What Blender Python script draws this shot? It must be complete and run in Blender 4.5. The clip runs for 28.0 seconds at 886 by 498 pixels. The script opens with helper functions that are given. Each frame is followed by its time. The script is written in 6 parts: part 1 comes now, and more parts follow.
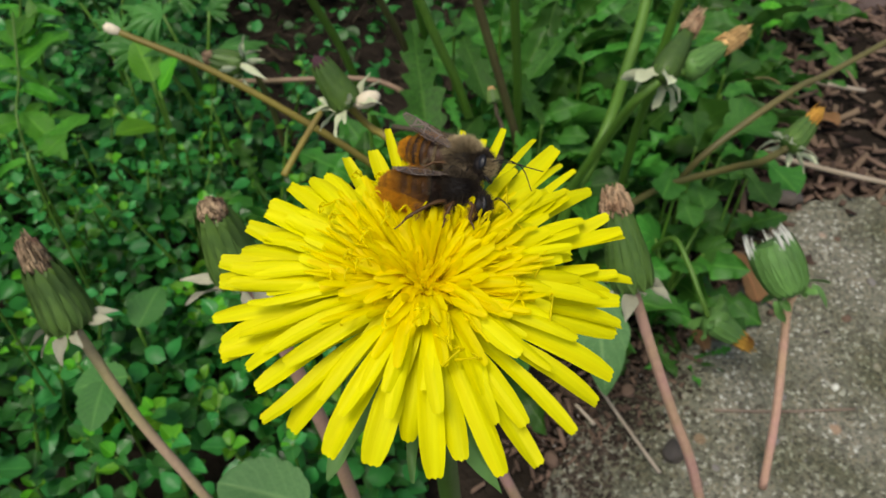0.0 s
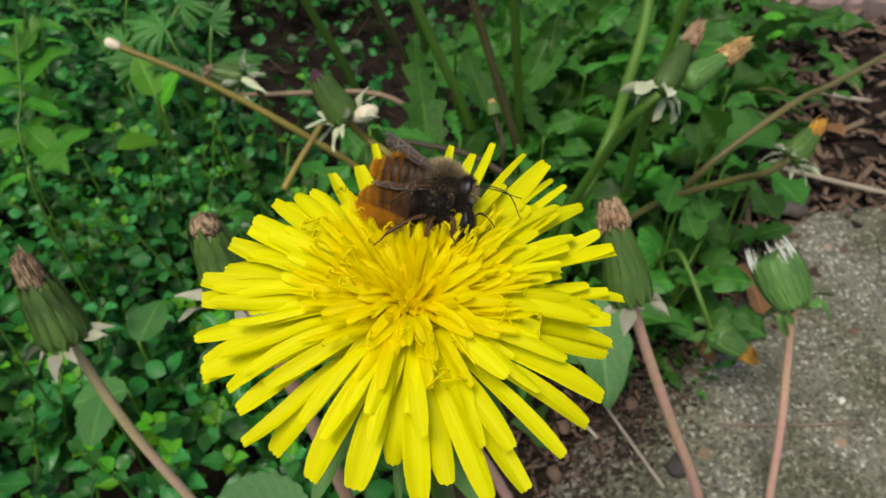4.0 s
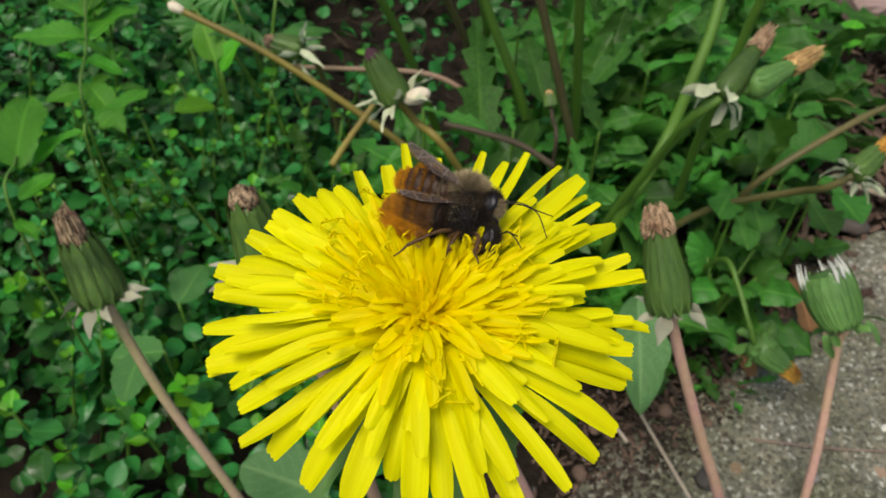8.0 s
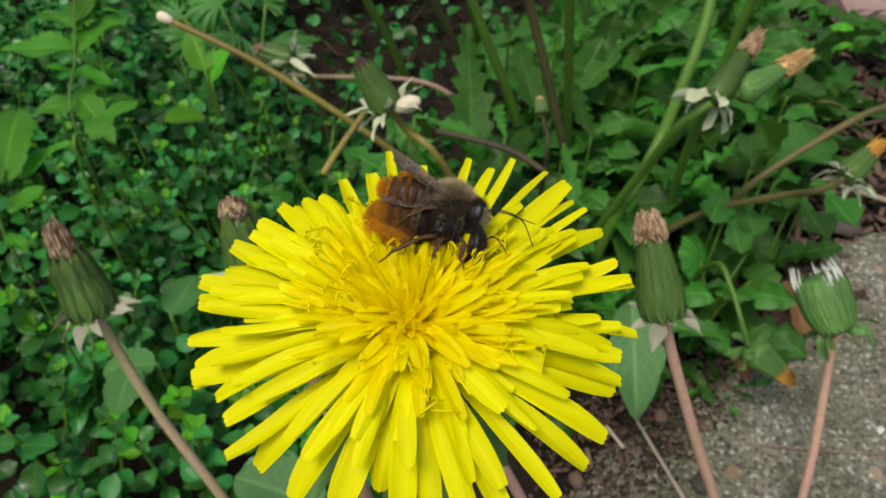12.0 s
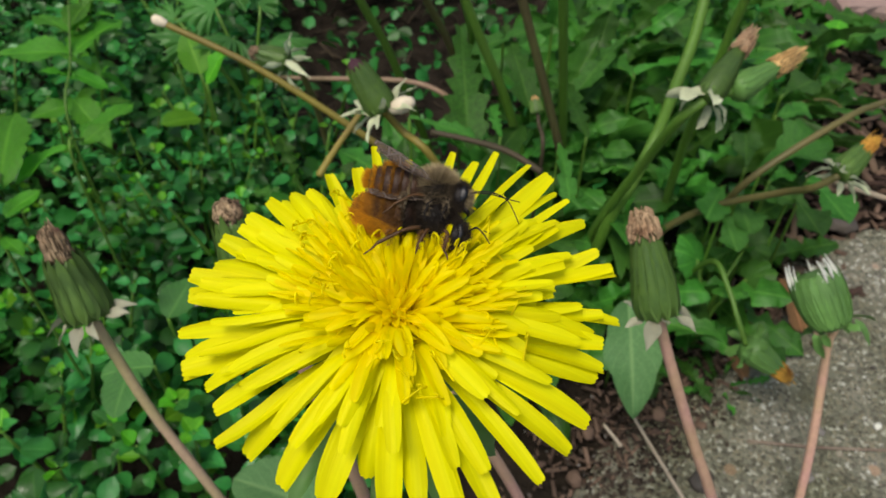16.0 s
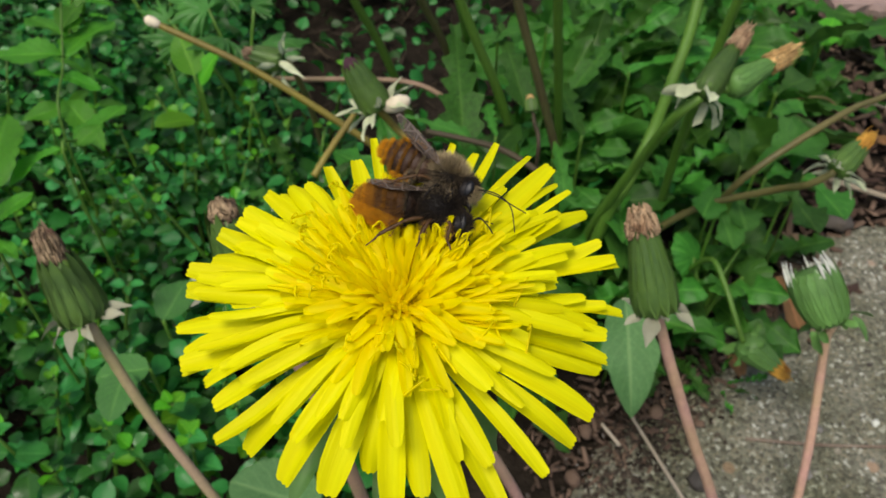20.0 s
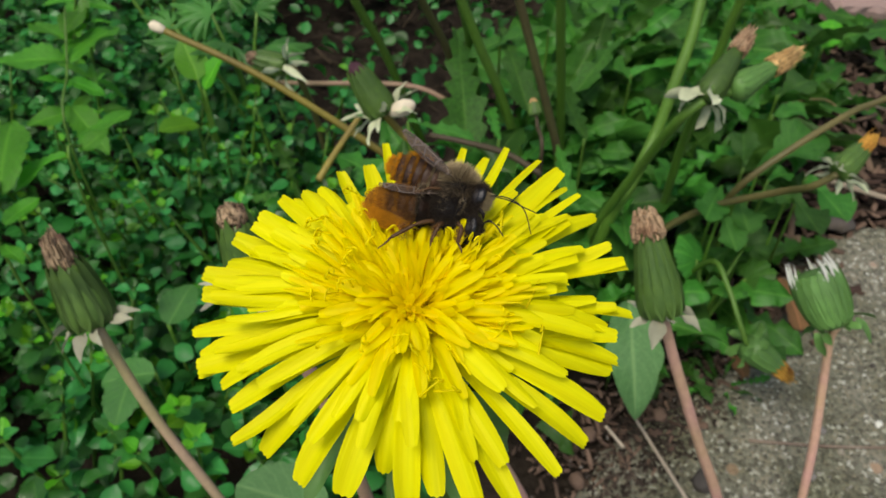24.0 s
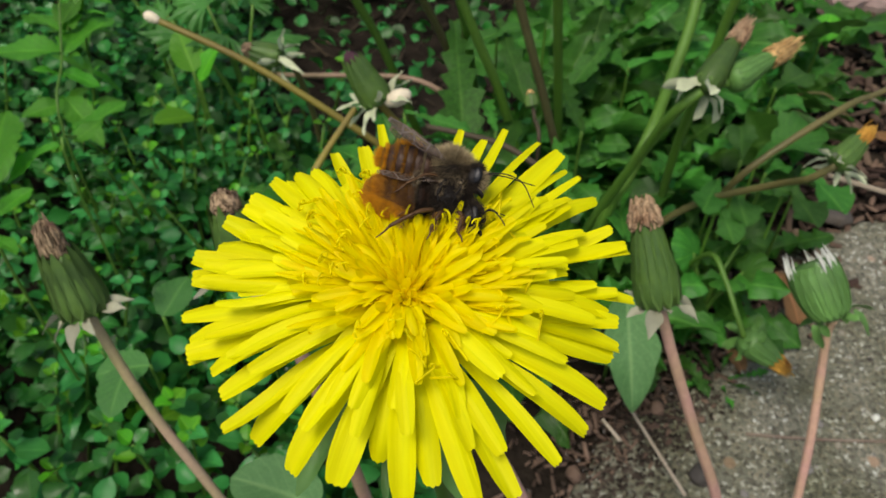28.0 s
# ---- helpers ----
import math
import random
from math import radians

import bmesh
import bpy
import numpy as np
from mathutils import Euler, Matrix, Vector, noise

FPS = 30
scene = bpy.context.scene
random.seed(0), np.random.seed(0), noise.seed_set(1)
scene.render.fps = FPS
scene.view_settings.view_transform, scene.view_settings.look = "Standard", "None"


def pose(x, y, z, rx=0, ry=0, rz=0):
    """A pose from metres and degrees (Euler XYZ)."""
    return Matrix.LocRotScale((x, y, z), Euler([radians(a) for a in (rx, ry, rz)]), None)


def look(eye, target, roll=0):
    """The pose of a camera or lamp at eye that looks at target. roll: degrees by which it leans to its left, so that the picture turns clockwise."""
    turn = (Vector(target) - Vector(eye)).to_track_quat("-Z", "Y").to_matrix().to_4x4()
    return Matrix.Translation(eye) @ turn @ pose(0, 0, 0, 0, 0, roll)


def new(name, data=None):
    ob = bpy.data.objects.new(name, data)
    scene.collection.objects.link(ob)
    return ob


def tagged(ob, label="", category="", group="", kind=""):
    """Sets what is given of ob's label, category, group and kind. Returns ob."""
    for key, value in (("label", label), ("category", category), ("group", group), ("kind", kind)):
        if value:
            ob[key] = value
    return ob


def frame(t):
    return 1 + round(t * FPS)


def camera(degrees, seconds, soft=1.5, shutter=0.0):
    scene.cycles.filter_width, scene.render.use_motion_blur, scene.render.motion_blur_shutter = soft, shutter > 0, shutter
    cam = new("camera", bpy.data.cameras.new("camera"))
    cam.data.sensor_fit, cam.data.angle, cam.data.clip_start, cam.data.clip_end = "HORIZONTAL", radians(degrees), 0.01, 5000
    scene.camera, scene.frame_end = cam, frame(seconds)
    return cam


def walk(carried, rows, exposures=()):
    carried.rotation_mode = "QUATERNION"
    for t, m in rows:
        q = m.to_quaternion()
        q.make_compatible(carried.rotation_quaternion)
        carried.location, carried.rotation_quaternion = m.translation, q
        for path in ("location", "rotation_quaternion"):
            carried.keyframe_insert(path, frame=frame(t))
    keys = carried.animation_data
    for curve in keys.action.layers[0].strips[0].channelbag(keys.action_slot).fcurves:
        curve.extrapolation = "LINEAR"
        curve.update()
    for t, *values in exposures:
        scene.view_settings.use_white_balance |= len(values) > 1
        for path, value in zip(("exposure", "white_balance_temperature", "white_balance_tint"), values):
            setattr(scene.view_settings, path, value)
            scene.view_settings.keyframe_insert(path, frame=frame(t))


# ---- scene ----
cam = camera(54.0, 28.0, soft=1.6)
cam.data.dof.use_dof = True
cam.data.dof.focus_distance, cam.data.dof.aperture_fstop = 0.0850, 88.0
EXPOSURE = 0.0
# seconds, eye in metres, turn in degrees
PATH = [
    (0, -0.00709, -0.05475, 0.31168, 39.996, -0.245, -4.730),
    (0.5, -0.00653, -0.05439, 0.31174, 40.151, 0.234, -5.088),
    (1, -0.00586, -0.05359, 0.31169, 40.163, 0.477, -4.974),
    (1.5, -0.00539, -0.05402, 0.31130, 40.259, 0.416, -4.702),
    (2, -0.00520, -0.05381, 0.31183, 40.197, 0.336, -4.505),
    (2.5, -0.00529, -0.05427, 0.31111, 40.282, 0.211, -4.337),
    (3, -0.00498, -0.05387, 0.31127, 40.408, 0.304, -4.457),
    (3.5, -0.00452, -0.05392, 0.31140, 40.721, 0.297, -4.482),
    (5.5, -0.00353, -0.05128, 0.30995, 39.891, 0.150, -3.510),
    (6, -0.00282, -0.05124, 0.30930, 39.384, 0.430, -2.151),
    (6.5, -0.00004, -0.05164, 0.30957, 39.402, 0.068, -0.074),
    (7, 0.00069, -0.05095, 0.31069, 39.501, 0.102, 1.227),
    (7.5, -0.00034, -0.05076, 0.31076, 39.443, -0.037, 1.614),
    (8, -0.00074, -0.05061, 0.31062, 39.515, -0.224, 1.463),
    (8.5, -0.00104, -0.05078, 0.31034, 39.649, -0.183, 1.137),
    (9, -0.00067, -0.05034, 0.31018, 39.730, -0.132, 1.217),
    (9.5, -0.00109, -0.05004, 0.30983, 39.744, -0.189, 1.198),
    (10, -0.00236, -0.05016, 0.30984, 39.776, -0.294, 1.034),
    (10.5, -0.00176, -0.04980, 0.30996, 39.744, -0.188, 1.074),
    (11, -0.00136, -0.04939, 0.31012, 39.860, -0.148, 0.637),
    (11.5, -0.00098, -0.04967, 0.30987, 39.961, -0.107, 0.580),
    (12, -0.00030, -0.04952, 0.31038, 39.887, -0.056, 0.657),
    (12.5, 0.00091, -0.05011, 0.31097, 39.949, 0.015, 0.598),
    (14.5, 0.00080, -0.04950, 0.31036, 39.855, 0.371, 0.186),
    (15, 0.00122, -0.04970, 0.31032, 39.914, 0.380, 0.145),
    (15.5, 0.00126, -0.05004, 0.31050, 39.936, 0.283, 0.232),
    (16, 0.00075, -0.05001, 0.31064, 39.959, 0.233, 0.235),
    (16.5, -0.00039, -0.04970, 0.31033, 39.934, 0.157, 0.188),
    (17, 0.00000, -0.05000, 0.31000, 40.000, -0.000, 0.000),
    (17.5, 0.00067, -0.04998, 0.31018, 39.997, 0.062, -0.120),
    (18, -0.00042, -0.04979, 0.31076, 39.964, -0.020, -0.130),
    (18.5, 0.00027, -0.04991, 0.31052, 39.977, 0.153, -0.173),
    (19, 0.00001, -0.04989, 0.31040, 40.034, 0.202, -0.273),
    (19.5, -0.00007, -0.04941, 0.30994, 40.037, 0.267, -0.368),
    (20, 0.00012, -0.04995, 0.30919, 40.107, 0.250, -0.351),
    (20.5, 0.00035, -0.04999, 0.30987, 40.091, 0.277, -0.409),
    (21, 0.00026, -0.05069, 0.31019, 40.127, 0.304, -0.355),
    (21.5, -0.00037, -0.05042, 0.31042, 40.118, 0.286, -0.364),
    (23.5, -0.00017, -0.05039, 0.31035, 40.245, 0.532, -0.525),
    (24, -0.00147, -0.05043, 0.31015, 40.279, 0.369, -0.537),
    (24.5, -0.00217, -0.05037, 0.30967, 40.251, 0.330, -0.539),
    (25, -0.00120, -0.05022, 0.30885, 40.191, 0.422, -0.676),
    (25.5, -0.00164, -0.05050, 0.30903, 40.157, 0.208, -0.510),
    (26, -0.00171, -0.05053, 0.30900, 40.142, 0.134, -0.454),
    (26.5, -0.00182, -0.05016, 0.30863, 40.100, 0.118, -0.443),
    (27, -0.00229, -0.05057, 0.30778, 40.120, 0.065, -0.450),
    (27.5, -0.00169, -0.05032, 0.30761, 40.113, 0.179, -0.693),
    (28, -0.00100, -0.05102, 0.30779, 40.128, 0.221, -0.587),
]
walk(cam, [(t, pose(*row)) for t, *row in PATH], [(0.0, EXPOSURE, 6900, 10), (28.0, EXPOSURE, 6900, 10)])

# ---------------------------------------------------------------- light
world = bpy.data.worlds.new("sky")
scene.world = world
world.use_nodes = True
wn = world.node_tree
sky = wn.nodes.new("ShaderNodeTexSky")
sky.sky_type = "NISHITA"
sky.sun_disc = False
sky.sun_elevation = radians(69)
sky.sun_rotation = radians(218)
sky.air_density, sky.dust_density = 1.0, 3.0
bg = wn.nodes["Background"]
bg.inputs["Strength"].default_value = 0.13
wn.links.new(sky.outputs["Color"], bg.inputs["Color"])

sun = new("sun", bpy.data.lights.new("sun", "SUN"))
sun.data.energy, sun.data.angle, sun.data.color = 2.4, radians(22), (1.0, 0.96, 0.9)
sun.matrix_world = look((-0.22, -0.30, 1.0), (0, 0, 0))

# ---------------------------------------------------------------- materials
def material(name, colour, rough=0.6, vary=0.25, grain=400.0, bump=0.2, spec=0.4, see=0.0, second=None, island=False, coarse=40.0, hue=0.0, veins=False, dist=0.0004, stretch=None):
    """A surface with variation at two scales; see: how much light passes through; second: colour of its patches."""
    m = bpy.data.materials.new(name)
    m.use_nodes = True
    n, l = m.node_tree.nodes, m.node_tree.links
    b = n["Principled BSDF"]
    tc = n.new("ShaderNodeTexCoord")
    fine = n.new("ShaderNodeTexNoise")
    fine.inputs["Scale"].default_value, fine.inputs["Detail"].default_value = grain, 4
    wide = n.new("ShaderNodeTexNoise")
    wide.inputs["Scale"].default_value, wide.inputs["Detail"].default_value = coarse, 3
    where = tc.outputs["Object"]
    if stretch:
        mp = n.new("ShaderNodeMapping")
        mp.inputs["Scale"].default_value = stretch
        l.new(where, mp.inputs["Vector"])
        where = mp.outputs["Vector"]
    l.new(where, fine.inputs["Vector"])
    l.new(where, wide.inputs["Vector"])
    mix = n.new("ShaderNodeMix")
    mix.data_type = "RGBA"
    mix.inputs["A"].default_value = (*colour, 1)
    mix.inputs["B"].default_value = (*(second or [c * 0.55 for c in colour]), 1)
    ramp = n.new("ShaderNodeMapRange")
    ramp.inputs["From Min"].default_value, ramp.inputs["From Max"].default_value = 0.35, 0.7
    l.new(wide.outputs["Fac"], ramp.inputs["Value"])
    l.new(ramp.outputs["Result"], mix.inputs["Factor"])
    out = mix.outputs["Result"]
    if veins:
        uv = n.new("ShaderNodeUVMap")
        sep = n.new("ShaderNodeSeparateXYZ")
        l.new(uv.outputs["UV"], sep.inputs["Vector"])
        mid = n.new("ShaderNodeMath")
        mid.operation = "SUBTRACT"
        mid.inputs[1].default_value = 0.5
        l.new(sep.outputs["X"], mid.inputs[0])
        ab = n.new("ShaderNodeMath")
        ab.operation = "ABSOLUTE"
        l.new(mid.outputs[0], ab.inputs[0])
        rib = n.new("ShaderNodeMapRange")
        rib.inputs["From Min"].default_value, rib.inputs["From Max"].default_value = 0.055, 0.015
        l.new(ab.outputs[0], rib.inputs["Value"])
        # side veins run out and forward from the midrib
        run = n.new("ShaderNodeMath")
        run.operation = "MULTIPLY_ADD"
        run.inputs[1].default_value = -0.7
        l.new(ab.outputs[0], run.inputs[0])
        l.new(sep.outputs["Y"], run.inputs[2])
        many = n.new("ShaderNodeMath")
        many.operation = "MULTIPLY"
        many.inputs[1].default_value = 44.0
        l.new(run.outputs[0], many.inputs[0])
        wave = n.new("ShaderNodeMath")
        wave.operation = "SINE"
        l.new(many.outputs[0], wave.inputs[0])
        side = n.new("ShaderNodeMapRange")
        side.inputs["From Min"].default_value, side.inputs["From Max"].default_value = 0.75, 1.0
        side.inputs["To Max"].default_value = 0.35
        l.new(wave.outputs[0], side.inputs["Value"])
        both = n.new("ShaderNodeMath")
        both.operation = "MAXIMUM"
        l.new(rib.outputs["Result"], both.inputs[0])
        l.new(side.outputs["Result"], both.inputs[1])
        pale = n.new("ShaderNodeMix")
        pale.data_type = "RGBA"
        pale.inputs["B"].default_value = (min(1, colour[0] * 2.2 + 0.03), min(1, colour[1] * 1.7 + 0.02), min(1, colour[2] * 1.9 + 0.01), 1)
        half = n.new("ShaderNodeMath")
        half.operation = "MULTIPLY"
        half.inputs[1].default_value = 0.38
        l.new(both.outputs[0], half.inputs[0])
        l.new(half.outputs[0], pale.inputs["Factor"])
        l.new(out, pale.inputs["A"])
        out = pale.outputs["Result"]
    # each piece a little lighter or darker, and fine grain on top
    if island:
        geo = n.new("ShaderNodeNewGeometry")
        chance = geo.outputs["Random Per Island"]
    else:
        info = n.new("ShaderNodeObjectInfo")
        chance = info.outputs["Random"]
    val = n.new("ShaderNodeMapRange")
    val.inputs["To Min"].default_value, val.inputs["To Max"].default_value = 1 - vary, 1 + vary
    l.new(chance, val.inputs["Value"])
    grainy = n.new("ShaderNodeMapRange")
    grainy.inputs["To Min"].default_value, grainy.inputs["To Max"].default_value = (0.82, 1.06) if stretch else (0.8, 1.2)
    l.new(fine.outputs["Fac"], grainy.inputs["Value"])
    mul = n.new("ShaderNodeMath")
    mul.operation = "MULTIPLY"
    l.new(val.outputs["Result"], mul.inputs[0])
    l.new(grainy.outputs["Result"], mul.inputs[1])
    hsv = n.new("ShaderNodeHueSaturation")
    l.new(mul.outputs[0], hsv.inputs["Value"])
    if hue:
        shift = n.new("ShaderNodeMapRange")
        shift.inputs["To Min"].default_value, shift.inputs["To Max"].default_value = 0.5 - hue, 0.5 + hue
        l.new(chance, shift.inputs["Value"])
        l.new(shift.outputs["Result"], hsv.inputs["Hue"])
    l.new(out, hsv.inputs["Color"])
    l.new(hsv.outputs["Color"], b.inputs["Base Color"])
    b.inputs["Roughness"].default_value = rough
    b.inputs["Specular IOR Level"].default_value = spec
    if bump:
        bm = n.new("ShaderNodeBump")
        bm.inputs["Strength"].default_value, bm.inputs["Distance"].default_value = bump, dist
        if veins:
            add = n.new("ShaderNodeMath")
            add.operation = "SUBTRACT"
            l.new(fine.outputs["Fac"], add.inputs[0])
            l.new(both.outputs[0], add.inputs[1])
            l.new(add.outputs[0], bm.inputs["Height"])
        else:
            l.new(fine.outputs["Fac"], bm.inputs["Height"])
        l.new(bm.outputs["Normal"], b.inputs["Normal"])
    if see:
        tr = n.new("ShaderNodeBsdfTranslucent")
        l.new(hsv.outputs["Color"], tr.inputs["Color"])
        ms = n.new("ShaderNodeMixShader")
        ms.inputs["Fac"].default_value = see
        l.new(b.outputs["BSDF"], ms.inputs[1])
        l.new(tr.outputs["BSDF"], ms.inputs[2])
        l.new(ms.outputs["Shader"], n["Material Output"].inputs["Surface"])
    return m


M = {
    "petal": material("petal_yellow", (0.86, 0.855, 0.006), 0.55, 0.07, 1100, 0.35, 0.12, 0.32, (0.85, 0.80, 0.005), coarse=300, stretch=(0.05, 2.2, 0.05)),
    "petal_mid": material("petal_warm_yellow", (0.95, 0.87, 0.004), 0.55, 0.06, 1100, 0.3, 0.12, 0.50, (0.95, 0.80, 0.004), coarse=300, stretch=(0.05, 2.2, 0.05)),
    "petal_in": material("petal_deep_yellow", (0.98, 0.87, 0.004), 0.55, 0.05, 1100, 0.2, 0.12, 0.62, (0.98, 0.81, 0.004), coarse=300, stretch=(0.05, 2.2, 0.05)),
    "stigma": material("stigma_yellow", (0.97, 0.90, 0.01), 0.5, 0.1, 900, 0.0, 0.2, 0.6, (0.96, 0.84, 0.01)),
    "cover": material("round_leaf_green", (0.046, 0.255, 0.042), 0.26, 0.5, 500, 0.35, 0.45, 0.38, (0.028, 0.175, 0.026), hue=0.018, veins=True),
    "young": material("young_leaf_green", (0.125, 0.43, 0.02), 0.34, 0.3, 500, 0.35, 0.45, 0.42, (0.085, 0.33, 0.02), hue=0.015, veins=True),
    "fill": material("low_leaf_green", (0.034, 0.205, 0.026), 0.42, 0.55, 500, 0.3, 0.4, 0.35, (0.020, 0.130, 0.020), island=True, hue=0.02),
    "fill_far": material("far_leaf_green", (0.044, 0.240, 0.030), 0.32, 0.55, 500, 0.3, 0.4, 0.35, (0.028, 0.160, 0.024), island=True, hue=0.02),
    "dandy": material("dandelion_leaf_green", (0.062, 0.236, 0.028), 0.42, 0.5, 300, 0.45, 0.28, 0.36, (0.036, 0.130, 0.018), hue=0.012, veins=True),
    "lance": material("light_leaf_green", (0.082, 0.345, 0.022), 0.42, 0.3, 400, 0.35, 0.35, 0.42, (0.075, 0.26, 0.02), hue=0.01, veins=True),
    "scallop": material("scalloped_leaf_green", (0.056, 0.225, 0.024), 0.5, 0.45, 300, 0.5, 0.4, 0.35, (0.034, 0.145, 0.018), hue=0.012, veins=True),
    "palm": material("lobed_leaf_green", (0.070, 0.240, 0.042), 0.45, 0.25, 300, 0.4, 0.4, 0.3, (0.048, 0.16, 0.04), veins=True),
    "fan": material("jagged_leaf_green", (0.075, 0.250, 0.046), 0.42, 0.3, 300, 0.4, 0.4, 0.35, (0.050, 0.175, 0.034)),
    "pale": material("pale_leaf_green", (0.115, 0.270, 0.085), 0.5, 0.1, 300, 0.4, 0.35, 0.3, (0.085, 0.21, 0.065), veins=True),
    "stem_pink": material("pinkish_stem", (0.56, 0.32, 0.26), 0.5, 0.1, 600, 0.2, 0.4, 0.0, (0.50, 0.34, 0.20), coarse=60),
    "stem_tan": material("tan_stem", (0.52, 0.37, 0.24), 0.5, 0.1, 600, 0.2, 0.4, 0.0, (0.40, 0.35, 0.16), coarse=45),
    "stem_green": material("green_stem", (0.090, 0.215, 0.022), 0.5, 0.25, 600, 0.2, 0.4, 0.0, (0.08, 0.165, 0.024), coarse=30),
    "stem_brown": material("brown_stem", (0.115, 0.098, 0.032), 0.5, 0.25, 600, 0.2, 0.4, 0.0, (0.085, 0.086, 0.028), coarse=40),
    "stem_dull": material("dull_pink_stem", (0.25, 0.165, 0.11), 0.55, 0.2, 600, 0.2, 0.3, 0.0, (0.17, 0.13, 0.07), coarse=60),
    "stem_ochre": material("ochre_stem", (0.235, 0.195, 0.030), 0.5, 0.2, 600, 0.2, 0.4, 0.0, (0.175, 0.135, 0.032), coarse=50),
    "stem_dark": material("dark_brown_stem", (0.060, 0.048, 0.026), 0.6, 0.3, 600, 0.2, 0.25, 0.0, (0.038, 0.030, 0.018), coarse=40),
    # olive-brown stem with shade mixed in as a darker colour
    "stem_shade": material("shaded_olive_stem", (0.085, 0.090, 0.030), 0.55, 0.25, 600, 0.2, 0.3, 0.0, (0.075, 0.055, 0.028), coarse=40),
    "bract": material("bract_green", (0.085, 0.165, 0.028), 0.5, 0.25, 500, 0.25, 0.4, 0.1, (0.050, 0.108, 0.024), coarse=150),
    "bract_light": material("bract_fresh_green", (0.12, 0.27, 0.060), 0.5, 0.2, 500, 0.25, 0.4, 0.1, (0.09, 0.2, 0.05), coarse=150),
    "reflexed": material("pale_bract", (0.43, 0.43, 0.30), 0.6, 0.25, 500, 0.25, 0.3, 0.25, (0.34, 0.33, 0.24), coarse=150),
    "white_bract": material("whitish_bract", (0.62, 0.66, 0.43), 0.6, 0.2, 500, 0.25, 0.3, 0.3, (0.48, 0.53, 0.33), coarse=150),
    "dry": material("withered_petals", (0.34, 0.25, 0.15), 0.85, 0.7, 800, 0.5, 0.15, 0.1, (0.09, 0.05, 0.038), coarse=250, island=True),
    "dry_tan": material("tan_withered_petals", (0.46, 0.33, 0.20), 0.85, 0.5, 800, 0.5, 0.15, 0.1, (0.24, 0.14, 0.08), coarse=250, island=True),
    "dry_sand": material("sandy_withered_petals", (0.60, 0.40, 0.17), 0.85, 0.4, 800, 0.5, 0.15, 0.15, (0.40, 0.24, 0.09), coarse=250, island=True),
    "dry_orange": material("orange_withered_petals", (0.60, 0.34, 0.06), 0.85, 0.3, 800, 0.5, 0.15, 0.1, (0.30, 0.12, 0.03), coarse=250, island=True),
    "white": material("white_tuft", (0.84, 0.86, 0.76), 0.7, 0.1, 800, 0.2, 0.3, 0.2),
    "cream": material("cream_bulb", (0.76, 0.68, 0.50), 0.55, 0.1, 600, 0.2, 0.3, 0.1, (0.66, 0.56, 0.40)),
    "purple": material("purple_tip", (0.10, 0.04, 0.06), 0.7, 0.2, 800, 0.4, 0.2, 0.0, (0.05, 0.03, 0.03)),
    # soil browns lowered to carry some of the shade between the plants
    "soil": material("dark_soil", (0.016, 0.0125, 0.009), 0.95, 0.0, 220, 1.0, 0.1, 0.0, (0.034, 0.026, 0.019), coarse=60, dist=0.003),
    "chip": material("bark_chip", (0.15, 0.100, 0.070), 0.9, 0.7, 400, 0.5, 0.2, 0.0, (0.08, 0.052, 0.038), hue=0.02),
    "mulch": material("brown_mulch", (0.15, 0.100, 0.070), 0.9, 0.7, 400, 0.5, 0.2, 0.0, (0.07, 0.046, 0.034), island=True),
    "crumb": material("brown_crumb", (0.058, 0.045, 0.034), 0.95, 0.6, 500, 0.6, 0.15, 0.0, (0.030, 0.024, 0.018), island=True),
    "litter": material("dark_litter", (0.045, 0.034, 0.022), 0.9, 0.8, 400, 0.5, 0.15, 0.0, (0.020, 0.016, 0.012), island=True),
    "dry_leaf": material("dead_leaf_brown", (0.20, 0.11, 0.045), 0.75, 0.3, 400, 0.4, 0.3, 0.25, (0.18, 0.09, 0.04), veins=True),
    "straw": material("pale_straw", (0.46, 0.40, 0.31), 0.8, 0.2, 700, 0.4, 0.2, 0.0, (0.34, 0.28, 0.2), coarse=60),
    "twig": material("grey_twig", (0.26, 0.21, 0.16), 0.85, 0.3, 700, 0.5, 0.2, 0.0, (0.17, 0.12, 0.09), coarse=60),
    "stone": material("grey_stone", (0.20, 0.19, 0.17), 0.85, 0.5, 500, 0.6, 0.3, 0.0, (0.12, 0.11, 0.10), island=True),
    "pebble": material("dark_pebble", (0.07, 0.065, 0.06), 0.75, 0.4, 500, 0.4, 0.3, 0.0, (0.11, 0.09, 0.07)),
    "brick": material("weathered_pink_paving", (0.36, 0.25, 0.22), 0.9, 0.1, 300, 0.7, 0.2, 0.0, (0.26, 0.20, 0.18), coarse=30, dist=0.001),
    "bee_dark": material("bee_cuticle", (0.014, 0.011, 0.010), 0.55, 0.0, 2500, 0.3, 0.25),
    "bee_brown": material("bee_brown_cuticle", (0.062, 0.028, 0.013), 0.55, 0.15, 2500, 0.25, 0.4, 0.0, (0.038, 0.017, 0.010), coarse=900),
    "bee_leg": material("bee_leg", (0.11, 0.055, 0.022), 0.5, 0.2, 2500, 0.3, 0.3),
    "bee_eye": material("bee_eye", (0.012, 0.012, 0.014), 0.3, 0.0, 6000, 0.2, 0.4),
    "fur_orange": material("orange_fur", (0.56, 0.26, 0.03), 0.8, 0.25, 900, 0, 0.2, 0.25, (0.24, 0.11, 0.022), island=True, coarse=500),
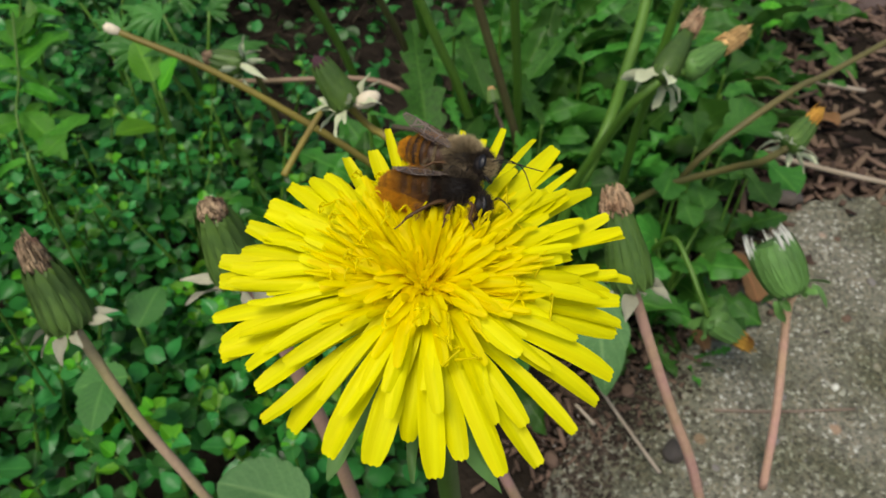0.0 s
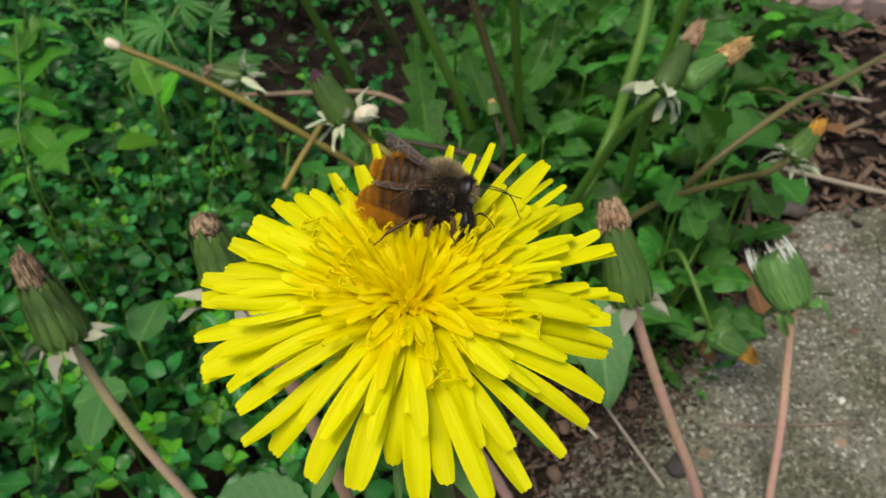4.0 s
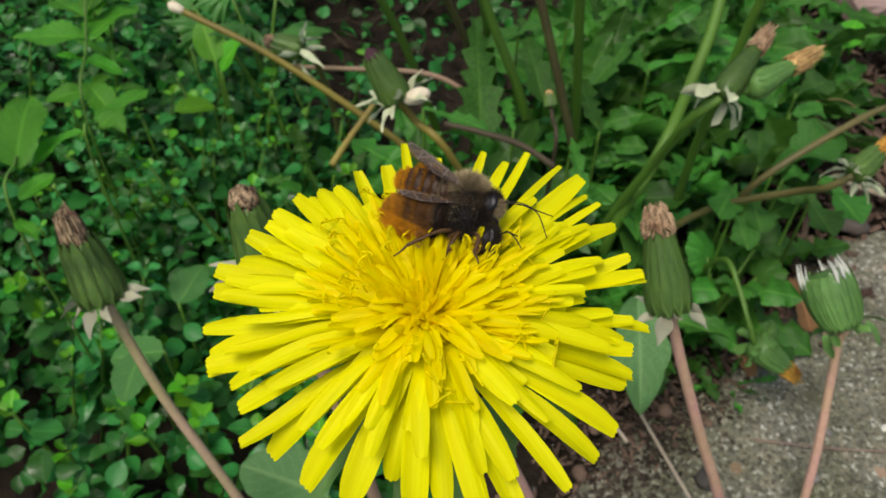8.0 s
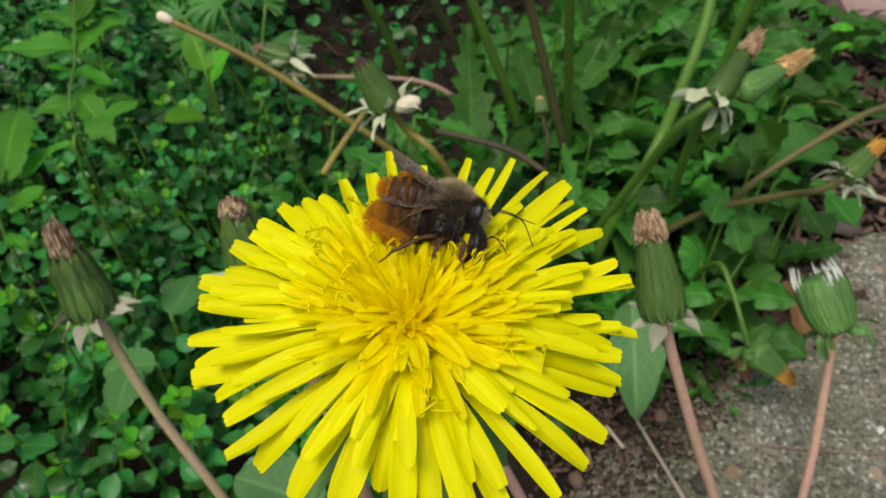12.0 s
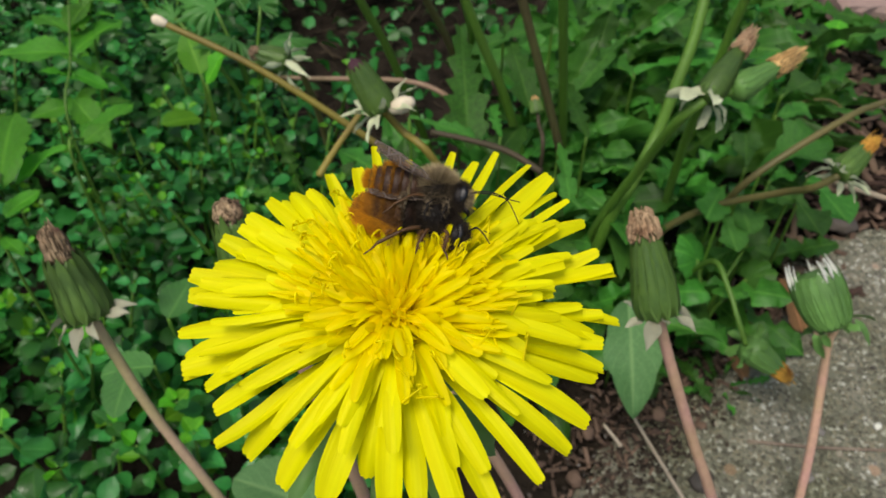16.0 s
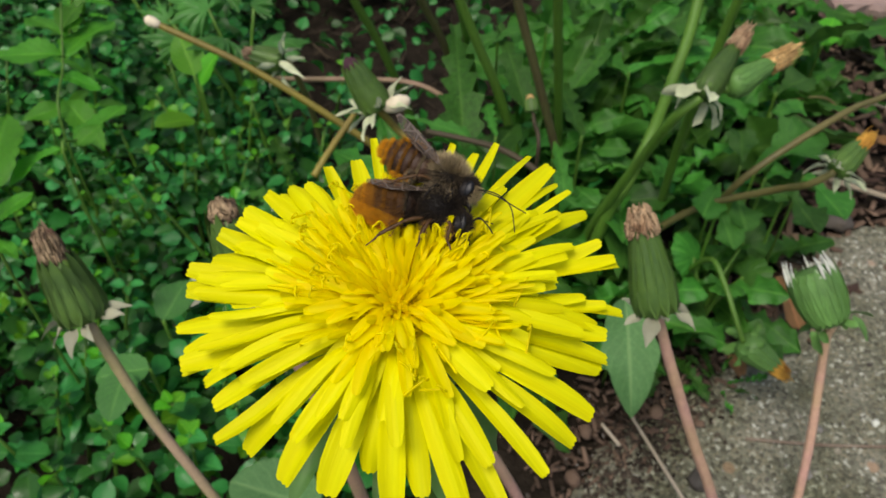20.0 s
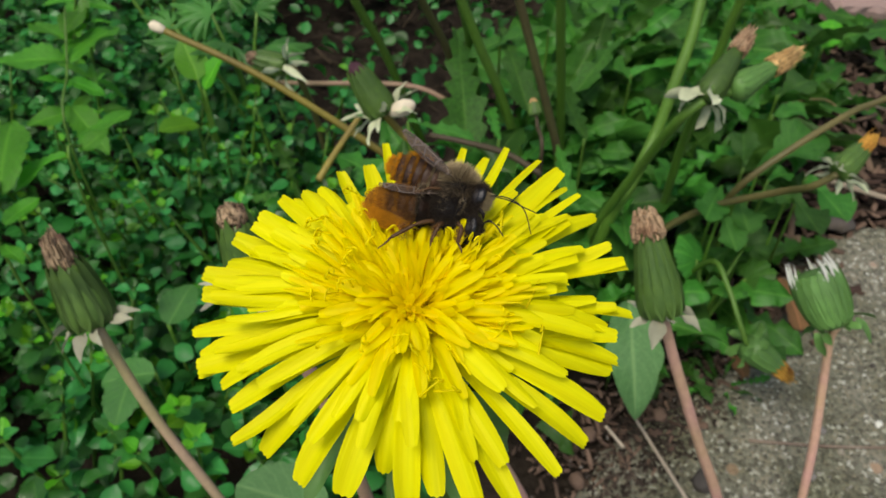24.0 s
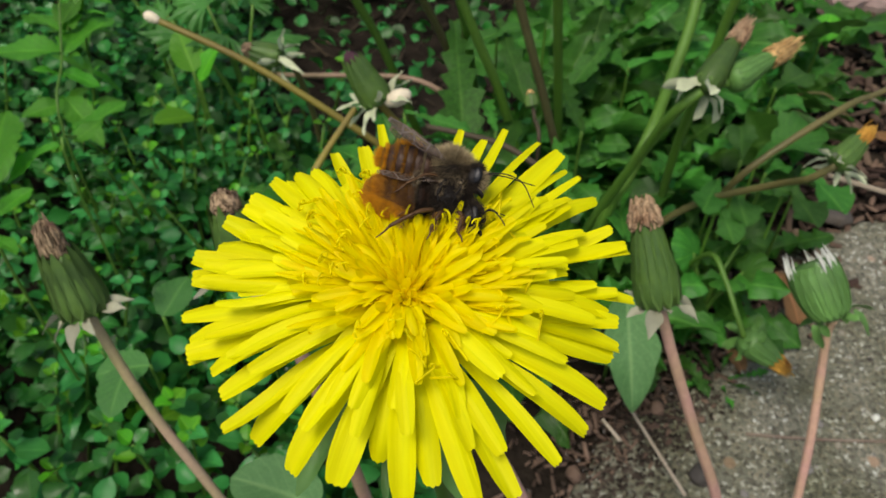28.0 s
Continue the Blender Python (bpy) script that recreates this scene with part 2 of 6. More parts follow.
    "fur_brown": material("brown_fur", (0.32, 0.155, 0.045), 0.8, 0.3, 900, 0, 0.2, 0.2, (0.10, 0.05, 0.022), island=True, coarse=500),
    "fur_amber": material("amber_fur", (0.80, 0.41, 0.025), 0.8, 0.25, 900, 0, 0.2, 0.3, (0.60, 0.27, 0.015), island=True, coarse=500),
    "fur_dark": material("dark_fur", (0.050, 0.037, 0.025), 0.8, 0.4, 900, 0, 0.25, 0.15, (0.022, 0.016, 0.011), island=True, coarse=500),
    "fur_grey": material("grey_brown_fur", (0.28, 0.22, 0.135), 0.8, 0.4, 900, 0, 0.2, 0.2, (0.12, 0.088, 0.055), island=True, coarse=500),
    "fur_tan": material("tan_fur", (0.60, 0.49, 0.29), 0.8, 0.35, 900, 0, 0.2, 0.25, (0.28, 0.21, 0.11), island=True, coarse=500),
}


def concrete_material():
    """Worn exposed-aggregate concrete: grains of several colours set in grey cement, with stains."""
    m = bpy.data.materials.new("worn_concrete")
    m.use_nodes = True
    n, l = m.node_tree.nodes, m.node_tree.links
    b = n["Principled BSDF"]
    tc = n.new("ShaderNodeTexCoord")
    vor = n.new("ShaderNodeTexVoronoi")
    vor.inputs["Scale"].default_value = 740
    big = n.new("ShaderNodeTexVoronoi")
    big.inputs["Scale"].default_value = 150
    wide = n.new("ShaderNodeTexNoise")
    wide.inputs["Scale"].default_value, wide.inputs["Detail"].default_value = 28, 5
    fine = n.new("ShaderNodeTexNoise")
    fine.inputs["Scale"].default_value, fine.inputs["Detail"].default_value = 900, 4
    for node in (vor, big, wide, fine):
        l.new(tc.outputs["Object"], node.inputs["Vector"])
    ramp = n.new("ShaderNodeValToRGB")
    e = ramp.color_ramp.elements
    e[0].position, e[0].color = 0.0, (0.080, 0.076, 0.055, 1)
    e[1].position, e[1].color = 1.0, (0.50, 0.51, 0.44, 1)
    for at, c in ((0.3, (0.148, 0.147, 0.107, 1)), (0.62, (0.212, 0.208, 0.157, 1)), (0.82, (0.220, 0.198, 0.135, 1)), (0.92, (0.35, 0.35, 0.28, 1))):
        e.new(at).color = c
    sep = n.new("ShaderNodeSeparateColor")
    l.new(vor.outputs["Color"], sep.inputs["Color"])
    l.new(sep.outputs["Red"], ramp.inputs["Fac"])
    # larger pale and rusty stones here and there
    sep2 = n.new("ShaderNodeSeparateColor")
    l.new(big.outputs["Color"], sep2.inputs["Color"])
    few = n.new("ShaderNodeMapRange")
    few.inputs["From Min"].default_value, few.inputs["From Max"].default_value = 0.93, 0.94
    l.new(sep2.outputs["Green"], few.inputs["Value"])
    core = n.new("ShaderNodeMapRange")
    core.inputs["From Min"].default_value, core.inputs["From Max"].default_value = 0.42, 0.30
    l.new(big.outputs["Distance"], core.inputs["Value"])
    fac = n.new("ShaderNodeMath")
    fac.operation = "MULTIPLY"
    l.new(few.outputs["Result"], fac.inputs[0])
    l.new(core.outputs["Result"], fac.inputs[1])
    tone = n.new("ShaderNodeValToRGB")
    tone.color_ramp.elements[0].color, tone.color_ramp.elements[1].color = (0.30, 0.20, 0.12, 1), (0.52, 0.49, 0.44, 1)
    l.new(sep2.outputs["Blue"], tone.inputs["Fac"])
    mix = n.new("ShaderNodeMix")
    mix.data_type = "RGBA"
    l.new(fac.outputs[0], mix.inputs["Factor"])
    l.new(ramp.outputs["Color"], mix.inputs["A"])
    l.new(tone.outputs["Color"], mix.inputs["B"])
    stain = n.new("ShaderNodeMix")
    stain.data_type, stain.blend_type = "RGBA", "MULTIPLY"
    stain.inputs["Factor"].default_value = 1
    sr = n.new("ShaderNodeValToRGB")
    sr.color_ramp.elements[0].position, sr.color_ramp.elements[0].color = 0.34, (0.46, 0.48, 0.36, 1)
    sr.color_ramp.elements[1].position, sr.color_ramp.elements[1].color = 0.62, (1.0, 1.0, 1.0, 1)
    l.new(wide.outputs["Fac"], sr.inputs["Fac"])
    l.new(mix.outputs["Result"], stain.inputs["A"])
    l.new(sr.outputs["Color"], stain.inputs["B"])
    l.new(stain.outputs["Result"], b.inputs["Base Color"])
    b.inputs["Roughness"].default_value = 0.9
    high = n.new("ShaderNodeMath")
    high.operation = "SUBTRACT"
    l.new(fine.outputs["Fac"], high.inputs[0])
    l.new(vor.outputs["Distance"], high.inputs[1])
    bump = n.new("ShaderNodeBump")
    bump.inputs["Strength"].default_value, bump.inputs["Distance"].default_value = 0.7, 0.001
    l.new(high.outputs[0], bump.inputs["Height"])
    l.new(bump.outputs["Normal"], b.inputs["Normal"])
    return m


def wing_material():
    m = bpy.data.materials.new("wing_membrane")
    m.use_nodes = True
    n, l = m.node_tree.nodes, m.node_tree.links
    b = n["Principled BSDF"]
    b.inputs["Base Color"].default_value = (0.15, 0.115, 0.090, 1)
    b.inputs["Roughness"].default_value = 0.42
    tr = n.new("ShaderNodeBsdfTransparent")
    tr.inputs["Color"].default_value = (0.66, 0.58, 0.52, 1)
    ms = n.new("ShaderNodeMixShader")
    tc = n.new("ShaderNodeTexCoord")
    v = n.new("ShaderNodeTexVoronoi")
    v.feature = "DISTANCE_TO_EDGE"
    v.inputs["Scale"].default_value = 700
    l.new(tc.outputs["Object"], v.inputs["Vector"])
    r = n.new("ShaderNodeMapRange")
    r.inputs["From Min"].default_value, r.inputs["From Max"].default_value = 0.03, 0.07
    r.inputs["To Min"].default_value, r.inputs["To Max"].default_value = 0.05, 0.52
    l.new(v.outputs["Distance"], r.inputs["Value"])
    l.new(r.outputs["Result"], ms.inputs["Fac"])
    l.new(b.outputs["BSDF"], ms.inputs[1])
    l.new(tr.outputs["BSDF"], ms.inputs[2])
    l.new(ms.outputs["Shader"], n["Material Output"].inputs["Surface"])
    return m


M["concrete"] = concrete_material()
M["wing"] = wing_material()

# ---------------------------------------------------------------- mesh helpers


def smooth(me):
    me.polygons.foreach_set("use_smooth", [True] * len(me.polygons))
    return me


def to_mesh(name, bm, mat):
    me = bpy.data.meshes.new(name)
    bm.to_mesh(me)
    bm.free()
    me.materials.append(M[mat])
    return smooth(me)


def part(name, data, parent, m=None, label=""):
    """One mesh object under a thing or a part."""
    ob = new(name, data)
    ob.parent = parent
    if m is not None:
        ob.matrix_basis = m
    return tagged(ob, label)


def empty(name, at=(0, 0, 0)):
    ob = new(name)
    ob.location = at
    ob.empty_display_size = 0.005
    return ob


def curve_points(points, steps):
    """A smooth line through the given points (Catmull-Rom)."""
    p = [Vector(q) for q in points]
    p = [p[0] * 2 - p[1], *p, p[-1] * 2 - p[-2]]
    out = []
    for i in range(1, len(p) - 2):
        for s in range(steps):
            t = s / steps
            a, b, c, d = p[i - 1], p[i], p[i + 1], p[i + 2]
            out.append(0.5 * (2 * b + (c - a) * t + (2 * a - 5 * b + 4 * c - d) * t * t + (3 * b - a - 3 * c + d) * t ** 3))
    out.append(p[-2])
    return out


def tube(bm, points, radii, sides=8, steps=6, caps=True):
    """A round tapered tube along a smooth line; radii are spread evenly along it."""
    line = curve_points(points, steps) if steps > 1 else [Vector(q) for q in points]
    n = len(line)
    rings, side = [], None
    for i, q in enumerate(line):
        ahead = (line[min(i + 1, n - 1)] - line[max(i - 1, 0)]).normalized()
        if side is None:
            side = ahead.orthogonal().normalized()
        side = (side - ahead * side.dot(ahead)).normalized()
        up = ahead.cross(side)
        f = i / (n - 1) * (len(radii) - 1)
        k = min(int(f), len(radii) - 2)
        r = radii[k] + (radii[k + 1] - radii[k]) * (f - k)
        rings.append([bm.verts.new(q + (side * math.cos(a) + up * math.sin(a)) * r) for a in (2 * math.pi * j / sides for j in range(sides))])
    for a, b in zip(rings, rings[1:]):
        for j in range(sides):
            bm.faces.new((a[j], a[(j + 1) % sides], b[(j + 1) % sides], b[j]))
    if caps:
        bm.faces.new(rings[0][::-1])
        bm.faces.new(rings[-1])
    return bm


def lathe(bm, profile, sides=20, bend=0.0, ridge=0.0, ridges=0):
    """A turned body along +z from (radius, height) pairs, with lengthwise ridges if wanted."""
    rings = []
    for r, z in profile:
        ring = []
        for j in range(sides):
            a = 2 * math.pi * j / sides
            q = r * (1 + ridge * math.cos(ridges * a))
            ring.append(bm.verts.new((q * math.cos(a) + bend * z * z, q * math.sin(a), z)))
        rings.append(ring)
    for a, b in zip(rings, rings[1:]):
        for j in range(sides):
            bm.faces.new((a[j], a[(j + 1) % sides], b[(j + 1) % sides], b[j]))
    bm.faces.new(rings[0][::-1])
    bm.faces.new(rings[-1])
    return bm


def blade(outline, length, fold=0.15, arch=0.1, wave=0.0, across=4, along=10, seed=0, lift=0.0):
    """A leaf blade along +y from the origin: outline(v) gives (left, right) half widths in metres. It folds along its midrib and arches."""
    r = random.Random(seed)
    ph = r.random() * 6
    verts, uvs, faces = [], [], []
    for i in range(along + 1):
        v = i / along
        lw, rw = outline(v)
        for j in range(-across, across + 1):
            s = j / across
            x = s * (rw if j > 0 else lw)
            z = abs(x) * fold - arch * length * v * v + lift * length * v + wave * math.sin(v * 9 + ph + (2 if s < 0 else 0)) * abs(s) * length * 0.1
            verts.append((x, v * length, z))
            uvs.append((0.5 + s * 0.5, v))
    w = 2 * across + 1
    for i in range(along):
        for j in range(w - 1):
            a = i * w + j
            faces.append((a, a + 1, a + w + 1, a + w))
    return verts, uvs, faces


def leaf_mesh(name, built, mat):
    verts, uvs, faces = built
    me = bpy.data.meshes.new(name)
    me.from_pydata(verts, [], faces)
    lay = me.uv_layers.new(name="UVMap")
    for loop in me.loops:
        lay.data[loop.index].uv = uvs[loop.vertex_index]
    me.materials.append(M[mat])
    return smooth(me)


def many(name, built_list, mats, mat):
    """One mesh of many placed pieces: (verts, faces) each with a matrix."""
    verts, faces, base = [], [], 0
    for (v, f), m in zip(built_list, mats):
        a = np.array(v) @ np.array(m.to_3x3()).T + np.array(m.translation)
        verts.append(a)
        faces.extend([tuple(i + base for i in q) for q in f])
        base += len(v)
    me = bpy.data.meshes.new(name)
    me.from_pydata(np.concatenate(verts).tolist(), [], faces)
    me.materials.append(M[mat])
    return smooth(me)


def oval(width, point=1.0, tooth=0.0, teeth=0):
    def f(v):
        w = width * 0.5 * math.sin(math.pi * min(1, v ** 0.85)) ** point + 0.0001
        w *= 1 + tooth * (abs(math.sin(v * teeth * math.pi)) - 0.5)
        return w, w
    return f


def lobed(width, lobes, seed, deep=0.6):
    """A dandelion leaf: jagged lobes pointing back to its base, broad at the tip."""
    r = random.Random(seed)
    off, sizes = r.random(), [0.75 + 0.5 * r.random() for _ in range(40)]

    def one(v, o):
        env = width * 0.5 * (0.22 + 0.78 * min(1, v * 1.15) ** 0.8) * (1 - max(0, (v - 0.8) / 0.2) ** 2) + 0.0006
        k = v * lobes + o
        f = k % 1.0
        saw = f / 0.22 if f < 0.22 else (1 - f) / 0.78
        amp = deep * (1 - max(0, v - 0.7) * 2.2)
        return env * (1 - amp + amp * saw ** 1.25 * sizes[int(k) % 40]) + 0.0005

    return lambda v: (one(v, off), one(v, off + 0.12))


def obovate(width, teeth):
    """Narrow at its stalk, broad and scalloped towards its end."""
    def f(v):
        w = width * 0.5 * (0.10 + 0.90 * min(1.0, v / 0.68) ** 1.3)
        if v > 0.68:
            w *= math.sqrt(max(0.0, 1 - ((v - 0.68) / 0.33) ** 2))
        w *= 1 + 0.22 * (abs(math.sin(v * teeth * math.pi)) - 0.5) * min(1, v * 2)
        return w + 0.004, w * 0.95 + 0.004
    return f


def strap(width):
    """A blunt strap, a little broader towards its end."""
    def f(v):
        w = width * 0.5 * (0.62 + 0.38 * min(1, v * 1.4)) * min(1.0, max(0.0, (1 - v) * 7)) ** 0.5 + 0.0002
        return w, w
    return f


def turn_to(at, direction, up=(0, 0, 1)):
    """A pose at a point whose +y looks along the direction, its +z near up."""
    y = Vector(direction).normalized()
    x = y.cross(Vector(up))
    if x.length < 1e-4:
        x = Vector((1, 0, 0))
    x.normalize()
    z = x.cross(y)
    m = Matrix((x, y, z)).transposed().to_4x4()
    m.translation = at
    return m


def upward(at, direction, spin=0.0):
    """A pose at a point whose +z looks along the direction."""
    q = Vector(direction).to_track_quat("Z", "Y")
    m = q.to_matrix().to_4x4() @ Matrix.Rotation(spin, 4, "Z")
    m.translation = at
    return m


# ---------------------------------------------------------------- ground
def ground():
    n, verts, faces = 90, [], []
    for i in range(n + 1):
        for j in range(n + 1):
            # fine near the plants, stretching to the horizon
            def far(k):
                s = (k / n) * 2 - 1
                return math.copysign(abs(s) * 0.45 + abs(s) ** 14 * 300, s)
            x, y = far(i), far(j) + 0.18
            z = -0.008 + 0.006 * noise.noise(Vector((x * 18, y * 18, 0))) + 0.003 * noise.noise(Vector((x * 70, y * 70, 3)))
            verts.append((x, y, z))
    for i in range(n):
        for j in range(n):
            a = i * (n + 1) + j
            faces.append((a, a + n + 1, a + n + 2, a + 1))
    me = bpy.data.meshes.new("ground")
    me.from_pydata(verts, [], faces)
    me.materials.append(M["soil"])
    tagged(new("ground", smooth(me)), "dark garden soil under the weeds, partly darkened for shade", "soil", kind="structure")


def slab(name, corners, top, thick, mat, label, seed, rough=0.004):
    """A paving slab with a broken, rounded edge."""
    r = random.Random(seed)
    bm = bmesh.new()
    ring = []
    for (ax, ay), (bx, by) in zip(corners, corners[1:] + corners[:1]):
        n = max(2, int(math.hypot(bx - ax, by - ay) / 0.006))
        n = min(n, 60)
        for k in range(n):
            t = k / n
            ring.append((ax + (bx - ax) * t + r.uniform(-1, 1) * rough * 0.5, ay + (by - ay) * t + r.uniform(-1, 1) * rough * 0.5))
    low = [bm.verts.new((x, y, top - thick)) for x, y in ring]
    mid = [bm.verts.new((x, y, top - 0.003)) for x, y in ring]
    c = Vector((sum(x for x, _ in ring) / len(ring), sum(y for _, y in ring) / len(ring)))
    up = []
    for x, y in ring:
        d = (c - Vector((x, y))).normalized() * 0.004
        up.append(bm.verts.new((x + d.x, y + d.y, top)))
    for a, b in ((low, mid), (mid, up)):
        for j in range(len(a)):
            k = (j + 1) % len(a)
            bm.faces.new((a[j], a[k], b[k], b[j]))
    bm.faces.new(up)
    bmesh.ops.recalc_face_normals(bm, faces=bm.faces)
    me = to_mesh(name, bm, mat)
    me.polygons.foreach_set("use_smooth", [False] * len(me.polygons))
    return tagged(new(name, me), label, "paving", kind="structure")


# ---------------------------------------------------------------- dandelion flower
MM = 0.001
HEAD = Vector((-0.0045, 0.0002, 0.2390))
FOOT = Vector((0.0035, 0.030, -0.006))


def floret_mesh(name, root, knee, tip, width, mat, seed):
    """A strap-shaped ray floret: it leaves the base, bends outward at its knee and ends in five small teeth. Runs along +x."""
    r = random.Random(seed)
    across, along = 6, 12
    verts, faces = [], []
    edge = r.choice((1, 1, 1, -1))
    twist, side, curl = r.uniform(-0.35, 0.35), r.uniform(-0.05, 0.05), r.uniform(-1.0, 1.2)
    length = math.hypot(tip[0] - root[0], tip[1] - root[1])
    deep = r.uniform(0.25, 0.60)
    for i in range(along + 1):
        v = i / along
        a, b, c = (1 - v) ** 2, 2 * v * (1 - v), v * v
        x = root[0] * a + knee[0] * b + tip[0] * c
        z = root[1] * a + knee[1] * b + tip[1] * c
        dx = 2 * ((1 - v) * (knee[0] - root[0]) + v * (tip[0] - knee[0]))
        dz = 2 * ((1 - v) * (knee[1] - root[1]) + v * (tip[1] - knee[1]))
        n = math.hypot(dx, dz) or 1.0
        nx, nz = -dz / n, dx / n
        # the last quarter rolls up or nods
        bent = curl * length * 0.9 * max(0.0, v - 0.72) ** 2 + 0.012 * length * math.sin(v * 7 + seed)
        x, z = x + nx * bent, z + nz * bent
        w = width * 0.5 * (0.44 + 0.56 * min(1, v * 1.5)) * (1 - 0.34 * (max(0, v - 0.80) / 0.20) ** 2.0)
        for j in range(across + 1):
            s = j / across * 2 - 1
            y = s * w
            dip = (abs(s) ** 1.5 - 0.5) * w * deep * edge + (0.045 * w if j % 2 else 0)
            up = dip + y * math.sin(twist * v)
            more = 0.0
            if i == along:
                more = (0.00016 if j % 2 else 0.0) - 0.00022 * abs(s) ** 2
            verts.append((x + dx / n * more + nx * up, y * math.cos(twist * v) + side * length * v * v, z + dz / n * more + nz * up))
    w = across + 1
    for i in range(along):
        for j in range(across):
            a = i * w + j
            faces.append((a, a + 1, a + w + 1, a + w))
    me = bpy.data.meshes.new(name)
    me.from_pydata(verts, [], faces)
    me.materials.append(M[mat])
    return smooth(me)


def stigma_mesh(seed):
    """A thin style that forks into two curled arms."""
    r = random.Random(seed)
    bm = bmesh.new()
    tall = r.uniform(0.0013, 0.0022)
    tip = Vector((r.uniform(-0.0003, 0.0003), r.uniform(-0.0003, 0.0003), tall))
    tube(bm, [(0, 0, -0.001), (0, 0, tall * 0.5), tip], [0.00013, 0.00011, 0.00009], 6, 2, False)
    for sgn in (-1, 1):
        rad, curl = r.uniform(0.00026, 0.00042), r.uniform(3.2, 6.0)
        pts = [tip + Vector((sgn * (rad - rad * math.cos(t)), 0.00005 * t, rad * math.sin(t) * 0.9)) for t in (curl * k / 7 for k in range(8))]
        tube(bm, pts, [0.00011, 0.00010, 0.00007], 5, 1, False)
    return to_mesh("stigma", bm, "stigma")


def bracts(parent, count, length, width, radius, z, mat, bend=-0.6, name="bract", seed=0, label="", droop=0.25):
    """Reflexed or upright bracts round a head's base; bend: slope of the bract, from down (-) to up (+)."""
    r = random.Random(seed)
    variants = [leaf_mesh(name, blade((strap if width > 0.0033 else oval)(width * r.uniform(0.8, 1.15)), length * r.uniform(0.85, 1.1), 0.45, droop * r.uniform(0.3, 3.0), 0.5, 2, 10, k), mat) for k in range(4)]
    for k in range(count):
        a = 2 * math.pi * (k + r.uniform(-0.3, 0.3)) / count
        d = Vector((math.cos(a), math.sin(a), bend + r.uniform(-0.8, 0.8)))
        part(name, variants[k % 4], parent, turn_to((radius * math.cos(a), radius * math.sin(a), z), d) @ pose(0, 0, 0, 0, r.uniform(-40, 40), 0) @ Matrix.Scale(r.uniform(0.75, 1.15), 4), label if k == 0 else "")


